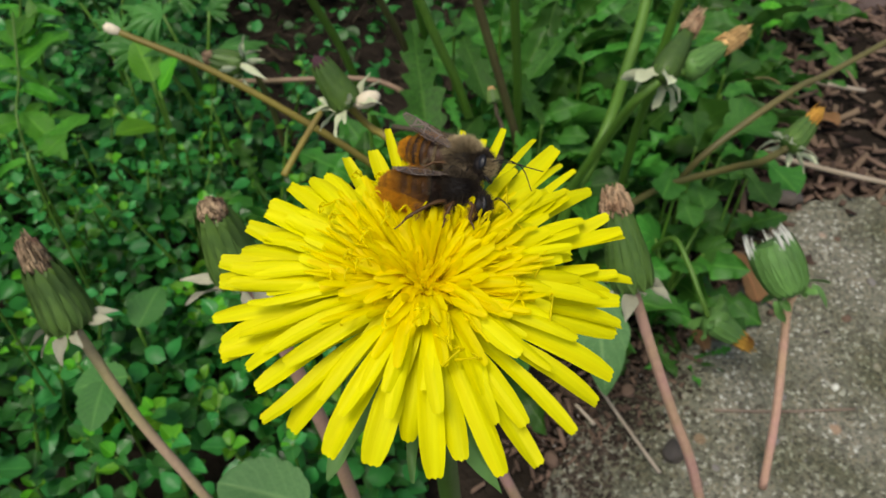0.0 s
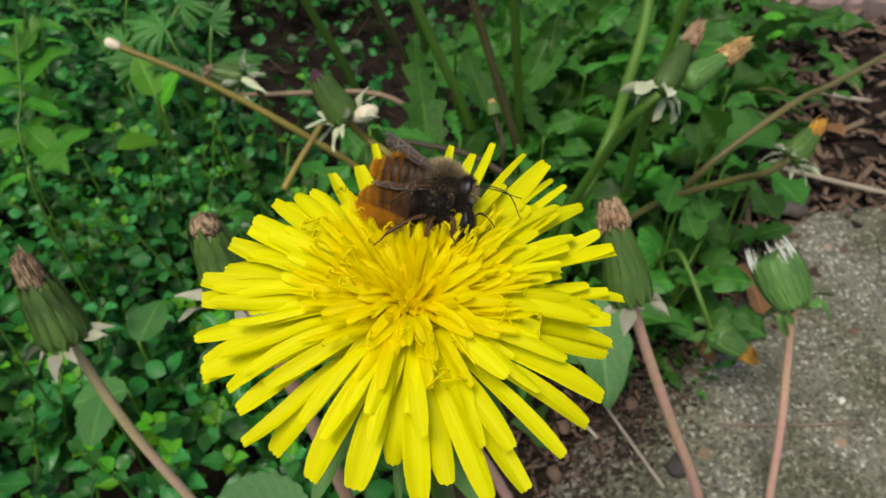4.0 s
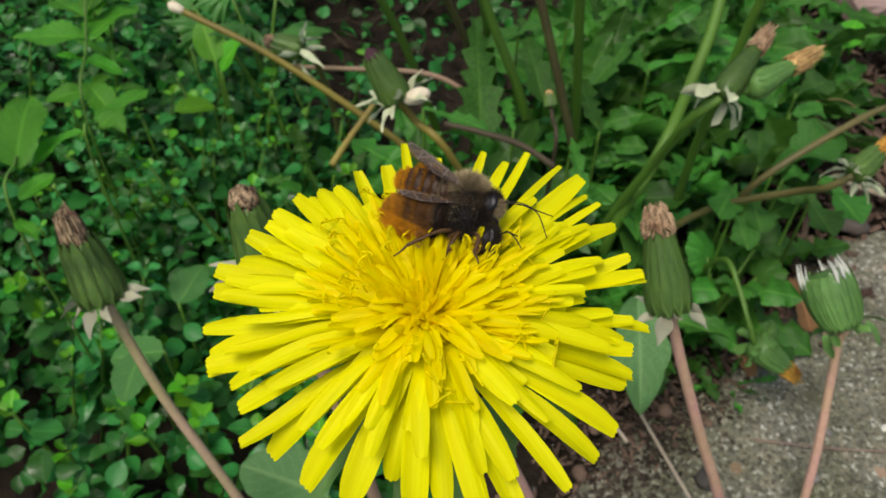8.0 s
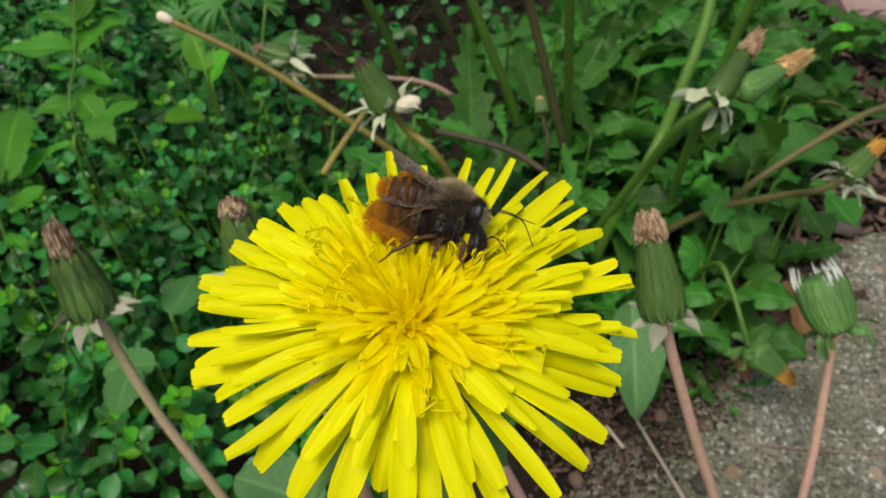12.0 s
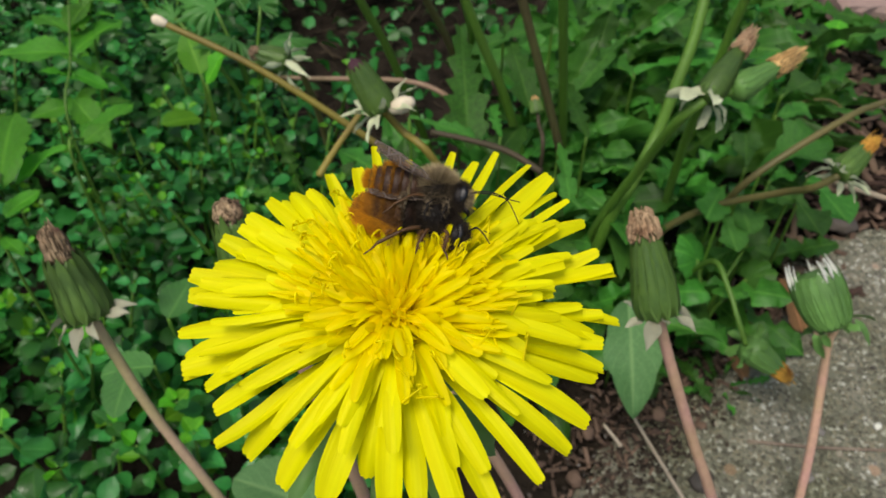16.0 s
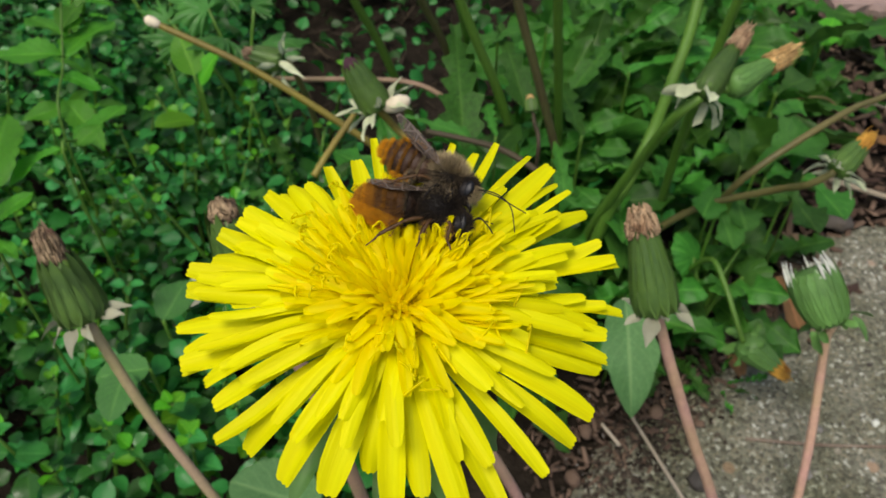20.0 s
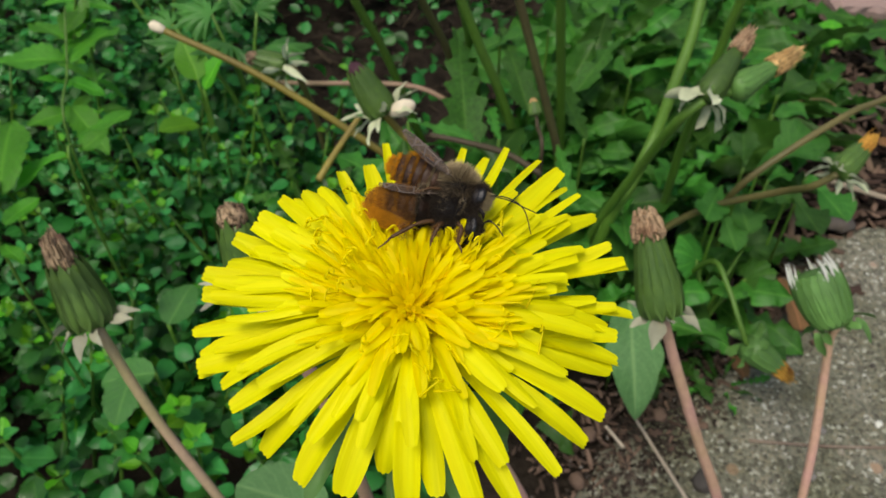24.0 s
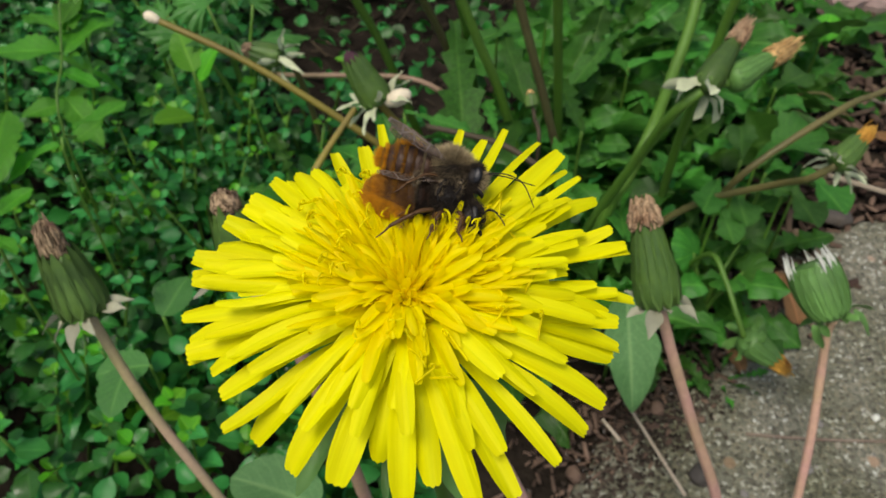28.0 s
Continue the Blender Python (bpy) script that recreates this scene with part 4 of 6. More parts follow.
def fan_plant(at, spots, meshes, name, label, seed, sizes=(0.8, 1.2)):
    """A plant whose leaves stand on stalks at the given spots (relative to its foot)."""
    r = random.Random(seed)
    root = empty(name, at)
    for x, y, z in spots:
        e = Vector((x, y, z))
        part("leaf", r.choice(meshes), root, turn_to(e, (x + r.uniform(-0.01, 0.01), y - 0.01, 0.006)) @ pose(0, 0, 0, r.uniform(-10, 25), r.uniform(-20, 20), 0) @ Matrix.Scale(r.uniform(*sizes), 4))
        bm = tube(bmesh.new(), [(0, 0, 0), (x * 0.3, y * 0.3, z * 0.7), (x, y, z)], [0.001, 0.0008, 0.0007], 6, 4)
        part("leaf_stalk", to_mesh("leaf_stalk", bm, "stem_green"), root)
    return tagged(root, label, "weed")


# ---------------------------------------------------------------- bees
def fur(name, centre, radii, count, length, mat, parent, seed, back=0.6, keep=None, wide=0.00005, label="", lie=0.0):
    """Short hairs standing off an ellipsoid and swept back; keep(n) picks where they grow by the outward normal."""
    r = random.Random(seed)
    verts, faces = [], []
    c = Vector(centre)
    for _ in range(count * 60):
        if len(faces) >= count:
            break
        n = Vector((r.gauss(0, 1), r.gauss(0, 1), r.gauss(0, 1))).normalized()
        if keep and not keep(n):
            continue
        p = c + Vector((n.x * radii[0], n.y * radii[1], n.z * radii[2]))
        out = Vector((n.x / radii[0], n.y / radii[1], n.z / radii[2])).normalized()
        d = (out + Vector((-back, 0, -lie)) + Vector((r.uniform(-1, 1), r.uniform(-1, 1), r.uniform(-1, 1))) * 0.35).normalized()
        s = d.cross(Vector((r.uniform(-1, 1), r.uniform(-1, 1), r.uniform(-1, 1)))).normalized() * wide
        g = length * r.uniform(0.5, 1.25)
        i = len(verts)
        verts += [p - s - out * 0.0001, p + s - out * 0.0001, p + d * g]
        faces.append((i, i + 1, i + 2))
    me = bpy.data.meshes.new(name)
    me.from_pydata(verts, [], faces)
    me.materials.append(M[mat])
    return tagged(part(name, me, parent, label=label), kind="stuff")


def ellipsoid(radii, centre=(0, 0, 0), seg=20, ring=12):
    bm = bmesh.new()
    bmesh.ops.create_uvsphere(bm, u_segments=seg, v_segments=ring, radius=1.0, matrix=Matrix.Translation(centre) @ Matrix.Diagonal((*radii, 1)))
    return bm


def wing_mesh(length, width, seed):
    def outline(v):
        w = width * (0.10 + 0.9 * math.sin(math.pi * min(1, 0.06 + v * 0.90)) ** 0.8) * (0.55 + 0.45 * v)
        return (w * 0.22, w * 0.78)
    return leaf_mesh("wing", blade(outline, length, 0.05, 0.03, 0.05, 4, 14, seed), "wing")


def bee(name, label, female, seed):
    """A mason bee, head towards +x, feet below; metres."""
    root = empty(name)
    MM = 0.00102 if female else 0.00100
    ax, az = (-2.9 * MM, 0.0) if female else (-2.8 * MM, 0.0)
    ar = (3.3 * MM, 2.1 * MM, 1.9 * MM) if female else (3.0 * MM, 1.7 * MM, 1.65 * MM)
    # abdomen in overlapping rings, each with a hair fringe on its hind edge
    abdomen = part("abdomen", to_mesh("abdomen", ellipsoid((ar[0] * 0.97, ar[1] * 0.95, ar[2] * 0.95), (ax, 0, az)), "bee_brown"), root, label="dark red-brown banded abdomen with orange hair")
    for j in range(6):
        x0 = ax + ar[0] * (0.75 - 0.3 * j)
        ring = []
        for step, grow in ((0, 1.0), (0.5, 1.05), (0.92, 1.045), (1.05, 0.97)):
            u = max(-0.97, min(0.97, (x0 - step * ar[0] * 0.3 - ax) / ar[0]))
            ring.append((math.sqrt(1 - u * u) * grow, u * ar[0] + ax))
        bm = bmesh.new()
        rows = [[bm.verts.new((x, q * ar[1] * math.cos(a), az + q * ar[2] * math.sin(a))) for a in (2 * math.pi * i / 24 for i in range(24))] for q, x in ring]
        for p, q in zip(rows, rows[1:]):
            for i in range(24):
                bm.faces.new((p[i], p[(i + 1) % 24], q[(i + 1) % 24], q[i]))
        part("segment", to_mesh("segment", bm, "bee_brown"), abdomen)
        lo, hi = max(-0.93, 0.75 - 0.3 * j - 0.3), 0.75 - 0.3 * j
        if female:
            fur("hair_band", (ax, 0, az), ar, 6500, 0.6 * MM, ("fur_dark", "fur_brown", "fur_brown", "fur_brown", "fur_orange", "fur_orange")[j], abdomen, seed + j, 0.9,
                lambda n, lo=lo, hi=hi, j=j: lo - 0.07 * (j == 5) < n.x < hi, 0.024 * MM)
            fur("fringe", (ax, 0, az), (ar[0], ar[1] * 1.04, ar[2] * 1.04), 900, 0.7 * MM, ("fur_grey", "fur_brown", "fur_orange", "fur_orange", "fur_amber", "fur_amber")[j], abdomen, seed + 10 + j, 1.0,
                lambda n, lo=lo: lo - 0.02 < n.x < lo + 0.05 and n.z > -0.3, 0.02 * MM)
        else:
            fur("hair_band", (ax, 0, az), ar, 2400, 0.30 * MM, ("fur_grey", "fur_dark", "fur_dark", "fur_dark", "fur_brown", "fur_brown")[j], abdomen, seed + j, 1.0,
                lambda n, lo=lo, hi=hi, j=j: lo - 0.07 * (j == 5) < n.x < hi, 0.024 * MM)
            fur("fringe", (ax, 0, az), (ar[0], ar[1] * 1.04, ar[2] * 1.04), 1500, 0.55 * MM, ("fur_tan", "fur_brown", "fur_orange", "fur_orange", "fur_amber", "fur_amber")[j], abdomen, seed + 10 + j, 0.9,
                lambda n, lo=lo: lo - 0.02 < n.x < lo + 0.05, 0.018 * MM)
    if female:
        fur("brush", (ax, 0, az), (ar[0] * 1.02, ar[1] * 1.02, ar[2] * 1.03), 16000, 0.8 * MM, "fur_amber", abdomen, seed + 31, 1.0, lambda n: n.z < -0.50 - 0.5 * n.x and n.x < 0.30, 0.017 * MM, "bright amber hair brush under the abdomen")
    else:
        fur("brush", (ax, 0, az), ar, 4200, 0.7 * MM, "fur_amber", abdomen, seed + 31, 0.5, lambda n: n.x < -0.88 or (abs(n.z) > 0.88 and n.x < 0.3), 0.018 * MM, "golden hair fringe")
    # thorax
    tc, tr = ((1.3 * MM, 0, 0.35 * MM), (2.05 * MM, 1.95 * MM, 1.85 * MM)) if female else ((1.1 * MM, 0, 0.25 * MM), (1.8 * MM, 1.7 * MM, 1.65 * MM))
    thorax = part("thorax", to_mesh("thorax", ellipsoid(tr, tc), "bee_dark"), root, label="furry black thorax" if female else "furry grey-tan thorax")
    fur("thorax_hair", tc, tr, 11000, 0.75 * MM, "fur_dark" if female else "fur_grey", thorax, seed + 50, 0.3, None, 0.02 * MM)
    if female:
        fur("back_hair", tc, tr, 1200, 0.7 * MM, "fur_grey", thorax, seed + 51, 0.25, lambda n: n.z > 0.5, 0.02 * MM)
    else:
        fur("back_hair", tc, tr, 7000, 1.0 * MM, "fur_tan", thorax, seed + 51, 0.25, lambda n: n.z > 0.1 + 0.25 * n.x, 0.018 * MM)
        fur("side_hair", tc, tr, 3000, 0.6 * MM, "fur_dark", thorax, seed + 53, 0.25, lambda n: n.z < 0.15, 0.02 * MM)
    # head
    hc = Vector((3.6 * MM, 0, -1.1 * MM)) if female else Vector((3.35 * MM, 0, -0.1 * MM))
    hr = (1.15 * MM, 1.6 * MM, 1.4 * MM) if female else (1.1 * MM, 1.5 * MM, 1.4 * MM)
    head = part("head", to_mesh("head", ellipsoid(hr), "bee_dark"), root, Matrix.Translation(hc))
    fur("head_hair", (0, 0, 0), hr, 3500, 0.55 * MM, "fur_dark", head, seed + 52, -0.5, lambda n: (abs(n.y) < 0.8 or n.z > 0.1) if female else abs(n.y) < 0.9, 0.02 * MM)
    if not female:
        fur("face_hair", (0, 0, 0), hr, 1400, 0.7 * MM, "fur_tan", head, seed + 54, -0.8, lambda n: n.x > 0.5 and n.z < 0.5, 0.018 * MM, "pale hair on the face")
    for s in (-1, 1):
        size = (0.5 * MM, 0.22 * MM, 0.8 * MM) if female else (0.58 * MM, 0.36 * MM, 0.80 * MM)
        part("eye", to_mesh("eye", ellipsoid(size, seg=16, ring=10), "bee_eye"), head, pose(0.25 * MM, s * hr[1] * 0.80, 0.15 * MM, 0, 0, s * 20), "glossy black compound eye")
        g = 0.55 if female else 1.2
        bend = 0.85 if s < 0 else -0.05
        bm = tube(bmesh.new(), [(0, 0, 0), (0.5 * MM, s * 0.2 * MM, 0.5 * MM), (1.8 * MM * g, s * 0.5 * MM, 0.75 * MM), (3.2 * MM * g, s * 0.8 * MM, 0.6 * MM - 0.5 * MM * bend), (4.4 * MM * g, s * 1.0 * MM, 0.4 * MM - 2.2 * MM * bend * g)], [0.09 * MM, 0.06 * MM, 0.065 * MM, 0.065 * MM, 0.05 * MM], 8, 5)
        part("antenna", to_mesh("antenna", bm, "bee_dark"), head, Matrix.Translation((0.9 * MM, s * 0.4 * MM, 0.1 * MM)), "thin curved black antenna")
        # jaws
        bm = tube(bmesh.new(), [(0, 0, 0), (0.6 * MM, s * 0.1 * MM, -0.45 * MM), (0.75 * MM, -s * 0.2 * MM, -0.8 * MM)], [0.26 * MM, 0.2 * MM, 0.08 * MM], 6, 3)
        part("jaw", to_mesh("jaw", bm, "bee_dark"), head, Matrix.Translation((0.5 * MM, s * 0.5 * MM, -0.95 * MM)))
        # legs: thigh, shin, foot
        spread = (
            ((2.3, 1.1, -0.9), (2.9, 1.8, -1.3), (2.7, 1.8, -2.8), (3.2, 1.9, -3.7)),
            ((1.1, 1.3, -1.1), (0.7, 2.0, -1.5), (0.2, 2.0, -2.9), (-0.1, 2.1, -3.9)),
            ((0.2, 1.2, -1.0), (-1.5, 2.0, -1.6), (-3.6, 2.1, -3.1), (-4.7, 2.0, -4.3)),
        ) if female else (
            ((2.0, 0.9, -0.7), (2.5, 1.8, -1.1), (2.0, 2.1, -2.3), (1.8, 2.2, -3.1)),
            ((1.1, 1.1, -0.9), (0.6, 2.0, -1.3), (0.3, 2.2, -2.6), (0.5, 2.2, -3.3)),
            ((0.2, 1.0, -0.8), (-1.2, 2.0, -1.0), (-2.7, 2.4, -2.2), (-3.7, 2.5, -3.3)),
        )
        for j, leg in enumerate(spread):
            q = [Vector((x, s * y, z)) * MM for x, y, z in leg]
            w = 0.62 if female else 0.5
            bm = bmesh.new()
            tube(bm, [q[0], (q[0] + q[1]) / 2 + Vector((0, 0, 0.1 * MM)), q[1]], [0.30 * MM * w, 0.36 * MM * w, 0.24 * MM * w], 8, 4)
            tube(bm, [q[1], (q[1] + q[2]) / 2, q[2]], [0.24 * MM * w, 0.34 * MM * w, 0.26 * MM * w], 8, 4)
            tube(bm, [q[2], (q[2] + q[3]) / 2 + Vector((0.1, 0, 0)) * MM, q[3]], [0.19 * MM * w, 0.14 * MM * w, 0.10 * MM * w], 7, 4)
            lg = part("leg", to_mesh("leg", bm, "bee_leg" if j == 2 or female else "bee_dark"), root)
            mid = (q[1] + q[2]) / 2
            fur("leg_hair", mid, (0.3 * MM, 0.3 * MM, 0.75 * MM), 320, 0.35 * MM, "fur_brown" if female else "fur_grey", lg, seed + 70 + j, 0.3, None, 0.018 * MM)
    # wings: folded flat over the abdomen, or half raised
    long = 5.8 if female else 7.0
    fore, hind = wing_mesh(long * MM, 2.3 * MM, 1), wing_mesh(long * 0.72 * MM, 1.6 * MM, 2)
    for s in (-1, 1):
        at = Vector((0.3 * MM, s * 1.1 * MM, 1.75 * MM)) if female else Vector((0.9 * MM, s * 1.5 * MM, 0.85 * MM))
        spread_y, lift = (0.10, 0.05) if female else (0.16, 0.44)
        flip = Matrix.Diagonal((s, 1, 1, 1))
        part("wing", fore, root, turn_to(at, (-1, s * spread_y, lift), (0, s * (0.45 if female else 0.75), 0.7)) @ flip, "smoky brown translucent wing")
        part("hind_wing", hind, root, turn_to(at - Vector((0.5 * MM, 0, 0.15 * MM)), (-1, s * (spread_y + 0.1), lift - 0.1), (0, s * 0.25, 1)) @ flip)
    return tagged(root, label, "bee", "mating bees")


# ---------------------------------------------------------------- the place
ground()
slab("paving_slab", [(0.046, 0.088), (0.034, 0.03), (0.02, -0.5), (0.8, -0.5), (0.8, 0.215), (0.30, 0.222), (0.21, 0.228), (0.166, 0.215), (0.134, 0.158), (0.106, 0.137), (0.074, 0.122), (0.060, 0.109)], 0.0, 0.045, "concrete",
     "worn grey exposed-aggregate concrete paving with a broken edge", 4)
slab("brick_paving", [(0.225, 0.425), (0.232, 0.385), (0.52, 0.355), (0.56, 0.46)], 0.012, 0.06, "brick", "weathered pinkish paving brick beyond the weeds", 5, 0.003)

flower = dandelion()
lady = bee("mason_bee", "large mason bee with a thick orange-haired abdomen on the flower", True, 100)
lord = bee("mason_bee", "smaller male mason bee with long antennae riding on another bee", False, 300)

# closed dandelion heads round the open flower
bud((-0.0857, 0.0731, 0.1629), (-0.0815, 0.0666, 0.1468), [(-0.0735, 0.0585, 0.118), (-0.063, 0.0515, 0.086), (-0.050, 0.043, 0.040), (-0.040, 0.038, -0.008)], "spent closed dandelion bud with dark withered tip and pale reflexed bracts", 0.0112, "dry", stem="stem_tan", thick=0.0013, seed=1, reflex=9, reflex_len=0.0064, bend=-0.1, tuft_size=1.0, tuft_wide=0.54, rw=0.0032)
bud((-0.0424, 0.0644, 0.1865), (-0.0389, 0.0593, 0.1690), [(-0.034, 0.058, 0.15), (-0.027, 0.06, 0.09), (-0.02, 0.066, -0.008)], "spent dandelion bud with brown withered tip behind the open flower", 0.0104, "dry", seed=2, reflex=8, reflex_len=0.0115, bend=0.1, tuft_size=0.32, tuft_wide=0.56, rw=0.0030)
bud((0.0434, 0.0765, 0.1680), (0.0488, 0.0655, 0.1485), [(0.0535, 0.0615, 0.135), (0.063, 0.054, 0.110), (0.0725, 0.0475, 0.086), (0.088, 0.040, 0.035), (0.096, 0.038, 0.0)], "spent dandelion bud with tan withered tip and pale curled bracts", 0.0100, "dry_tan", thick=0.00138, seed=3, reflex=7, reflex_len=0.0064, bend=-0.05, tuft_size=0.45, tuft_wide=0.74, rw=0.0029)
bud((0.1134, 0.1212, 0.0984), (0.1217, 0.1059, 0.0855), [(0.1222, 0.1058, 0.078), (0.1245, 0.102, 0.062), (0.1262, 0.090, 0.034), (0.1275, 0.078, 0.0)], "ripening dandelion bud with fresh green bracts and white tuft", 0.0172, "white", "bract_light", thick=0.0014, seed=4, reflex=8, reflex_len=0.0048, bend=0.2, white=True, pale="bract_light", droop=0.9, rw=0.0034)
bud((-0.0246, 0.1394, 0.1625), (-0.0171, 0.1344, 0.1502), [(-0.0123, 0.1355, 0.1418), (-0.0021, 0.1307, 0.1325), (0.020, 0.150, 0.060), (0.024, 0.152, -0.010)], "dark green dandelion bud with purple tip and white spreading bracts", 0.0086, "purple", seed=5, pale="white_bract", reflex=14, reflex_len=0.0092, bend=0.5, rw=0.0025, stem="stem_ochre", tuft_size=0.3, tuft_wide=0.5, thick=0.0011, droop=0.1, bulb=(-0.0122, 0.1335, 0.1530))
bud((0.0891, 0.1651, 0.1484), (0.0770, 0.1498, 0.1409), [(0.071, 0.150, 0.133), (0.068, 0.165, 0.10), (0.060, 0.185, 0.04), (0.055, 0.19, -0.01)], "withered dandelion bud with brown dried petals and pale drooping bracts", 0.0080, "dry_tan", "bract", seed=6, reflex=7, reflex_len=0.0092, rw=0.0042, bend=-0.6, stem="stem_green", tuft_size=1.0, tuft_wide=0.72, thick=0.0016, pale="white_bract")
bud((0.1023, 0.1658, 0.1410), (0.0866, 0.1550, 0.1400), [(0.081, 0.158, 0.135), (0.085, 0.178, 0.10), (0.09, 0.195, 0.04), (0.09, 0.20, -0.01)], "withered dandelion bud with orange-tan dried petals", 0.0082, "dry_sand", "bract_light", seed=7, reflex=0, stem="stem_green", tuft_size=1.6, tuft_wide=0.80, thick=0.0015)
bud((0.1373, 0.1585, 0.1122), (0.128, 0.1504, 0.1087), [(0.122, 0.153, 0.100), (0.118, 0.165, 0.085), (0.10, 0.18, 0.06), (0.085, 0.185, 0.035), (0.08, 0.19, -0.01)], "drying dandelion bud with orange petals and white starry bracts", 0.0085, "dry_orange", tuft_size=1.5, seed=8, pale="white_bract", reflex=10, reflex_len=0.0075, bend=-0.1, rw=0.0027, stem="stem_brown", thick=0.0013)
bud((0.1232, 0.1245, 0.0331), (0.1104, 0.1288, 0.0423), [(0.1068, 0.135, 0.050), (0.1042, 0.1457, 0.055), (0.1015, 0.158, 0.055), (0.099, 0.17, 0.03), (0.098, 0.175, -0.008)], "small nodding green dandelion bud with orange petal tips", 0.0105, "dry_orange", "bract_light", seed=9, reflex=6, reflex_len=0.007, bend=0.0, stem="stem_green", tuft_size=1.3, thick=0.0010, pale="bract_light")

# bare and leaning stems
stalk("seedless_stem", [(0.0, 0.178, 0.07), (-0.029, 0.1803, 0.0986), (-0.0651, 0.1908, 0.1204), (-0.0966, 0.1988, 0.1337)], 0.00125, "stem_ochre", "leaning brown dandelion stem with a bare white head", True)
stalk("leaning_stem", [(-0.0418, 0.1516, 0.1073), (-0.0372, 0.1591, 0.1109), (-0.0289, 0.1728, 0.1158)], 0.0011, "stem_ochre", "short tan stem leaning among the leaves")
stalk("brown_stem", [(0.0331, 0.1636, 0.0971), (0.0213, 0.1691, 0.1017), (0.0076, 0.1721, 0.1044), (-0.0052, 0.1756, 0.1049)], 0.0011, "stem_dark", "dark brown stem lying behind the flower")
stalk("vine", [(0.1976, 0.2682, 0.0263), (0.1859, 0.2763, 0.0333), (0.1623, 0.2674, 0.0391)], 0.0006, "stem_brown", "thin curled olive vine over the bark chips")
stalk("leaning_stem", [(0.012, 0.22, 0.07), (0.0036, 0.2205, 0.080), (-0.0148, 0.226, 0.086), (-0.059, 0.2318, 0.083), (-0.075, 0.24, 0.078)], 0.0011, "stem_dull", "dull pinkish stem lying across the leaves")
stalk("green_stem", [(-0.0002, 0.2525, -0.006), (-0.0214, 0.2387, 0.085), (-0.0323, 0.2316, 0.12), (-0.0416, 0.2255, 0.15)], 0.0017, "stem_green", "tall green dandelion stem")
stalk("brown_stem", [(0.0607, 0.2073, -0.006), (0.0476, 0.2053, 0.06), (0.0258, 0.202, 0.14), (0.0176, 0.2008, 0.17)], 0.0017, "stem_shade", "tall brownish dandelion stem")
stalk("green_stem", [(0.0544, 0.2289, -0.006), (0.0488, 0.2188, 0.06), (0.0395, 0.202, 0.14), (0.036, 0.1957, 0.17)], 0.0018, "stem_green", "tall green dandelion stem")
stalk("green_stem", [(0.056, 0.182, -0.006), (0.0641, 0.1788, 0.055), (0.0707, 0.1809, 0.075), (0.0793, 0.1927, 0.09), (0.0847, 0.2013, 0.107), (0.0897, 0.2106, 0.12), (0.0938, 0.2232, 0.135)], 0.0022, "stem_green", "thick curved pale green dandelion stem")
stalk("green_stem", [(0.1097, 0.2489, -0.006), (0.1114, 0.2367, 0.09), (0.1121, 0.2316, 0.12), (0.1128, 0.2265, 0.15)], 0.0019, "stem_green", "tall green dandelion stem")
stalk("green_stem", [(0.0457, 0.2274, -0.006), (0.0256, 0.2211, 0.075), (0.0139, 0.2174, 0.11), (0.0039, 0.2142, 0.14)], 0.0019, "stem_green", "tall green dandelion stem")
stalk("green_stem", [(0.0208, 0.287, -0.006), (0.0112, 0.2479, 0.09), (0.0072, 0.2316, 0.12), (0.0032, 0.2153, 0.15)], 0.0019, "stem_green", "tall green dandelion stem")
stalk("brown_stem", [(0.0249, 0.2601, -0.006), (0.0037, 0.2413, 0.085), (-0.0072, 0.2316, 0.12), (-0.0165, 0.2233, 0.15)], 0.0015, "stem_shade", "brownish dandelion stem with shade in its colour")
stalk("brown_stem", [(0.108, 0.186, 0.05), (0.1147, 0.1789, 0.080), (0.150, 0.196, 0.094), (0.176, 0.215, 0.087), (0.24, 0.25, 0.09)], 0.0013, "stem_brown", "slanting olive brown dandelion stem")
stalk("brown_stem", [(0.045, 0.045, 0.0), (0.0204, 0.0516, 0.0819), (0.0063, 0.0527, 0.122), (-0.006, 0.055, 0.15)], 0.0015, "stem_pink", "pinkish stem leaning under the flower")
stalk("dry_stalk", [(0.0885, 0.085, 0.004), (0.080, 0.104, 0.0055), (0.0716, 0.1231, 0.007)], 0.0007, "straw", "thin pale dry stalk lying on the concrete", category="twig")
stalk("dry_stalk", [(0.068, 0.108, 0.003), (0.062, 0.117, 0.004)], 0.0007, "straw", "thin pale dry stalk lying on the concrete", category="twig")
stalk("twig", [(0.118, 0.1115, 0.001), (0.145, 0.1085, 0.0015), (0.175, 0.1075, 0.001)], 0.0006, "twig", "thin dark twig lying on the concrete", category="twig")
stalk("twig", [(0.19, 0.25, 0.004), (0.215, 0.235, 0.006), (0.245, 0.222, 0.006)], 0.0013, "straw", "pale dry twig on the soil", category="twig")
stalk("twig", [(0.165, 0.285, 0.01), (0.20, 0.30, 0.014), (0.25, 0.29, 0.01)], 0.0013, "straw", "pale dry twig on the soil", category="twig")
stalk("twig", [(0.18, 0.33, 0.01), (0.20, 0.30, 0.012), (0.215, 0.27, 0.008)], 0.0013, "mulch", "brown dry twig on the soil", category="twig")

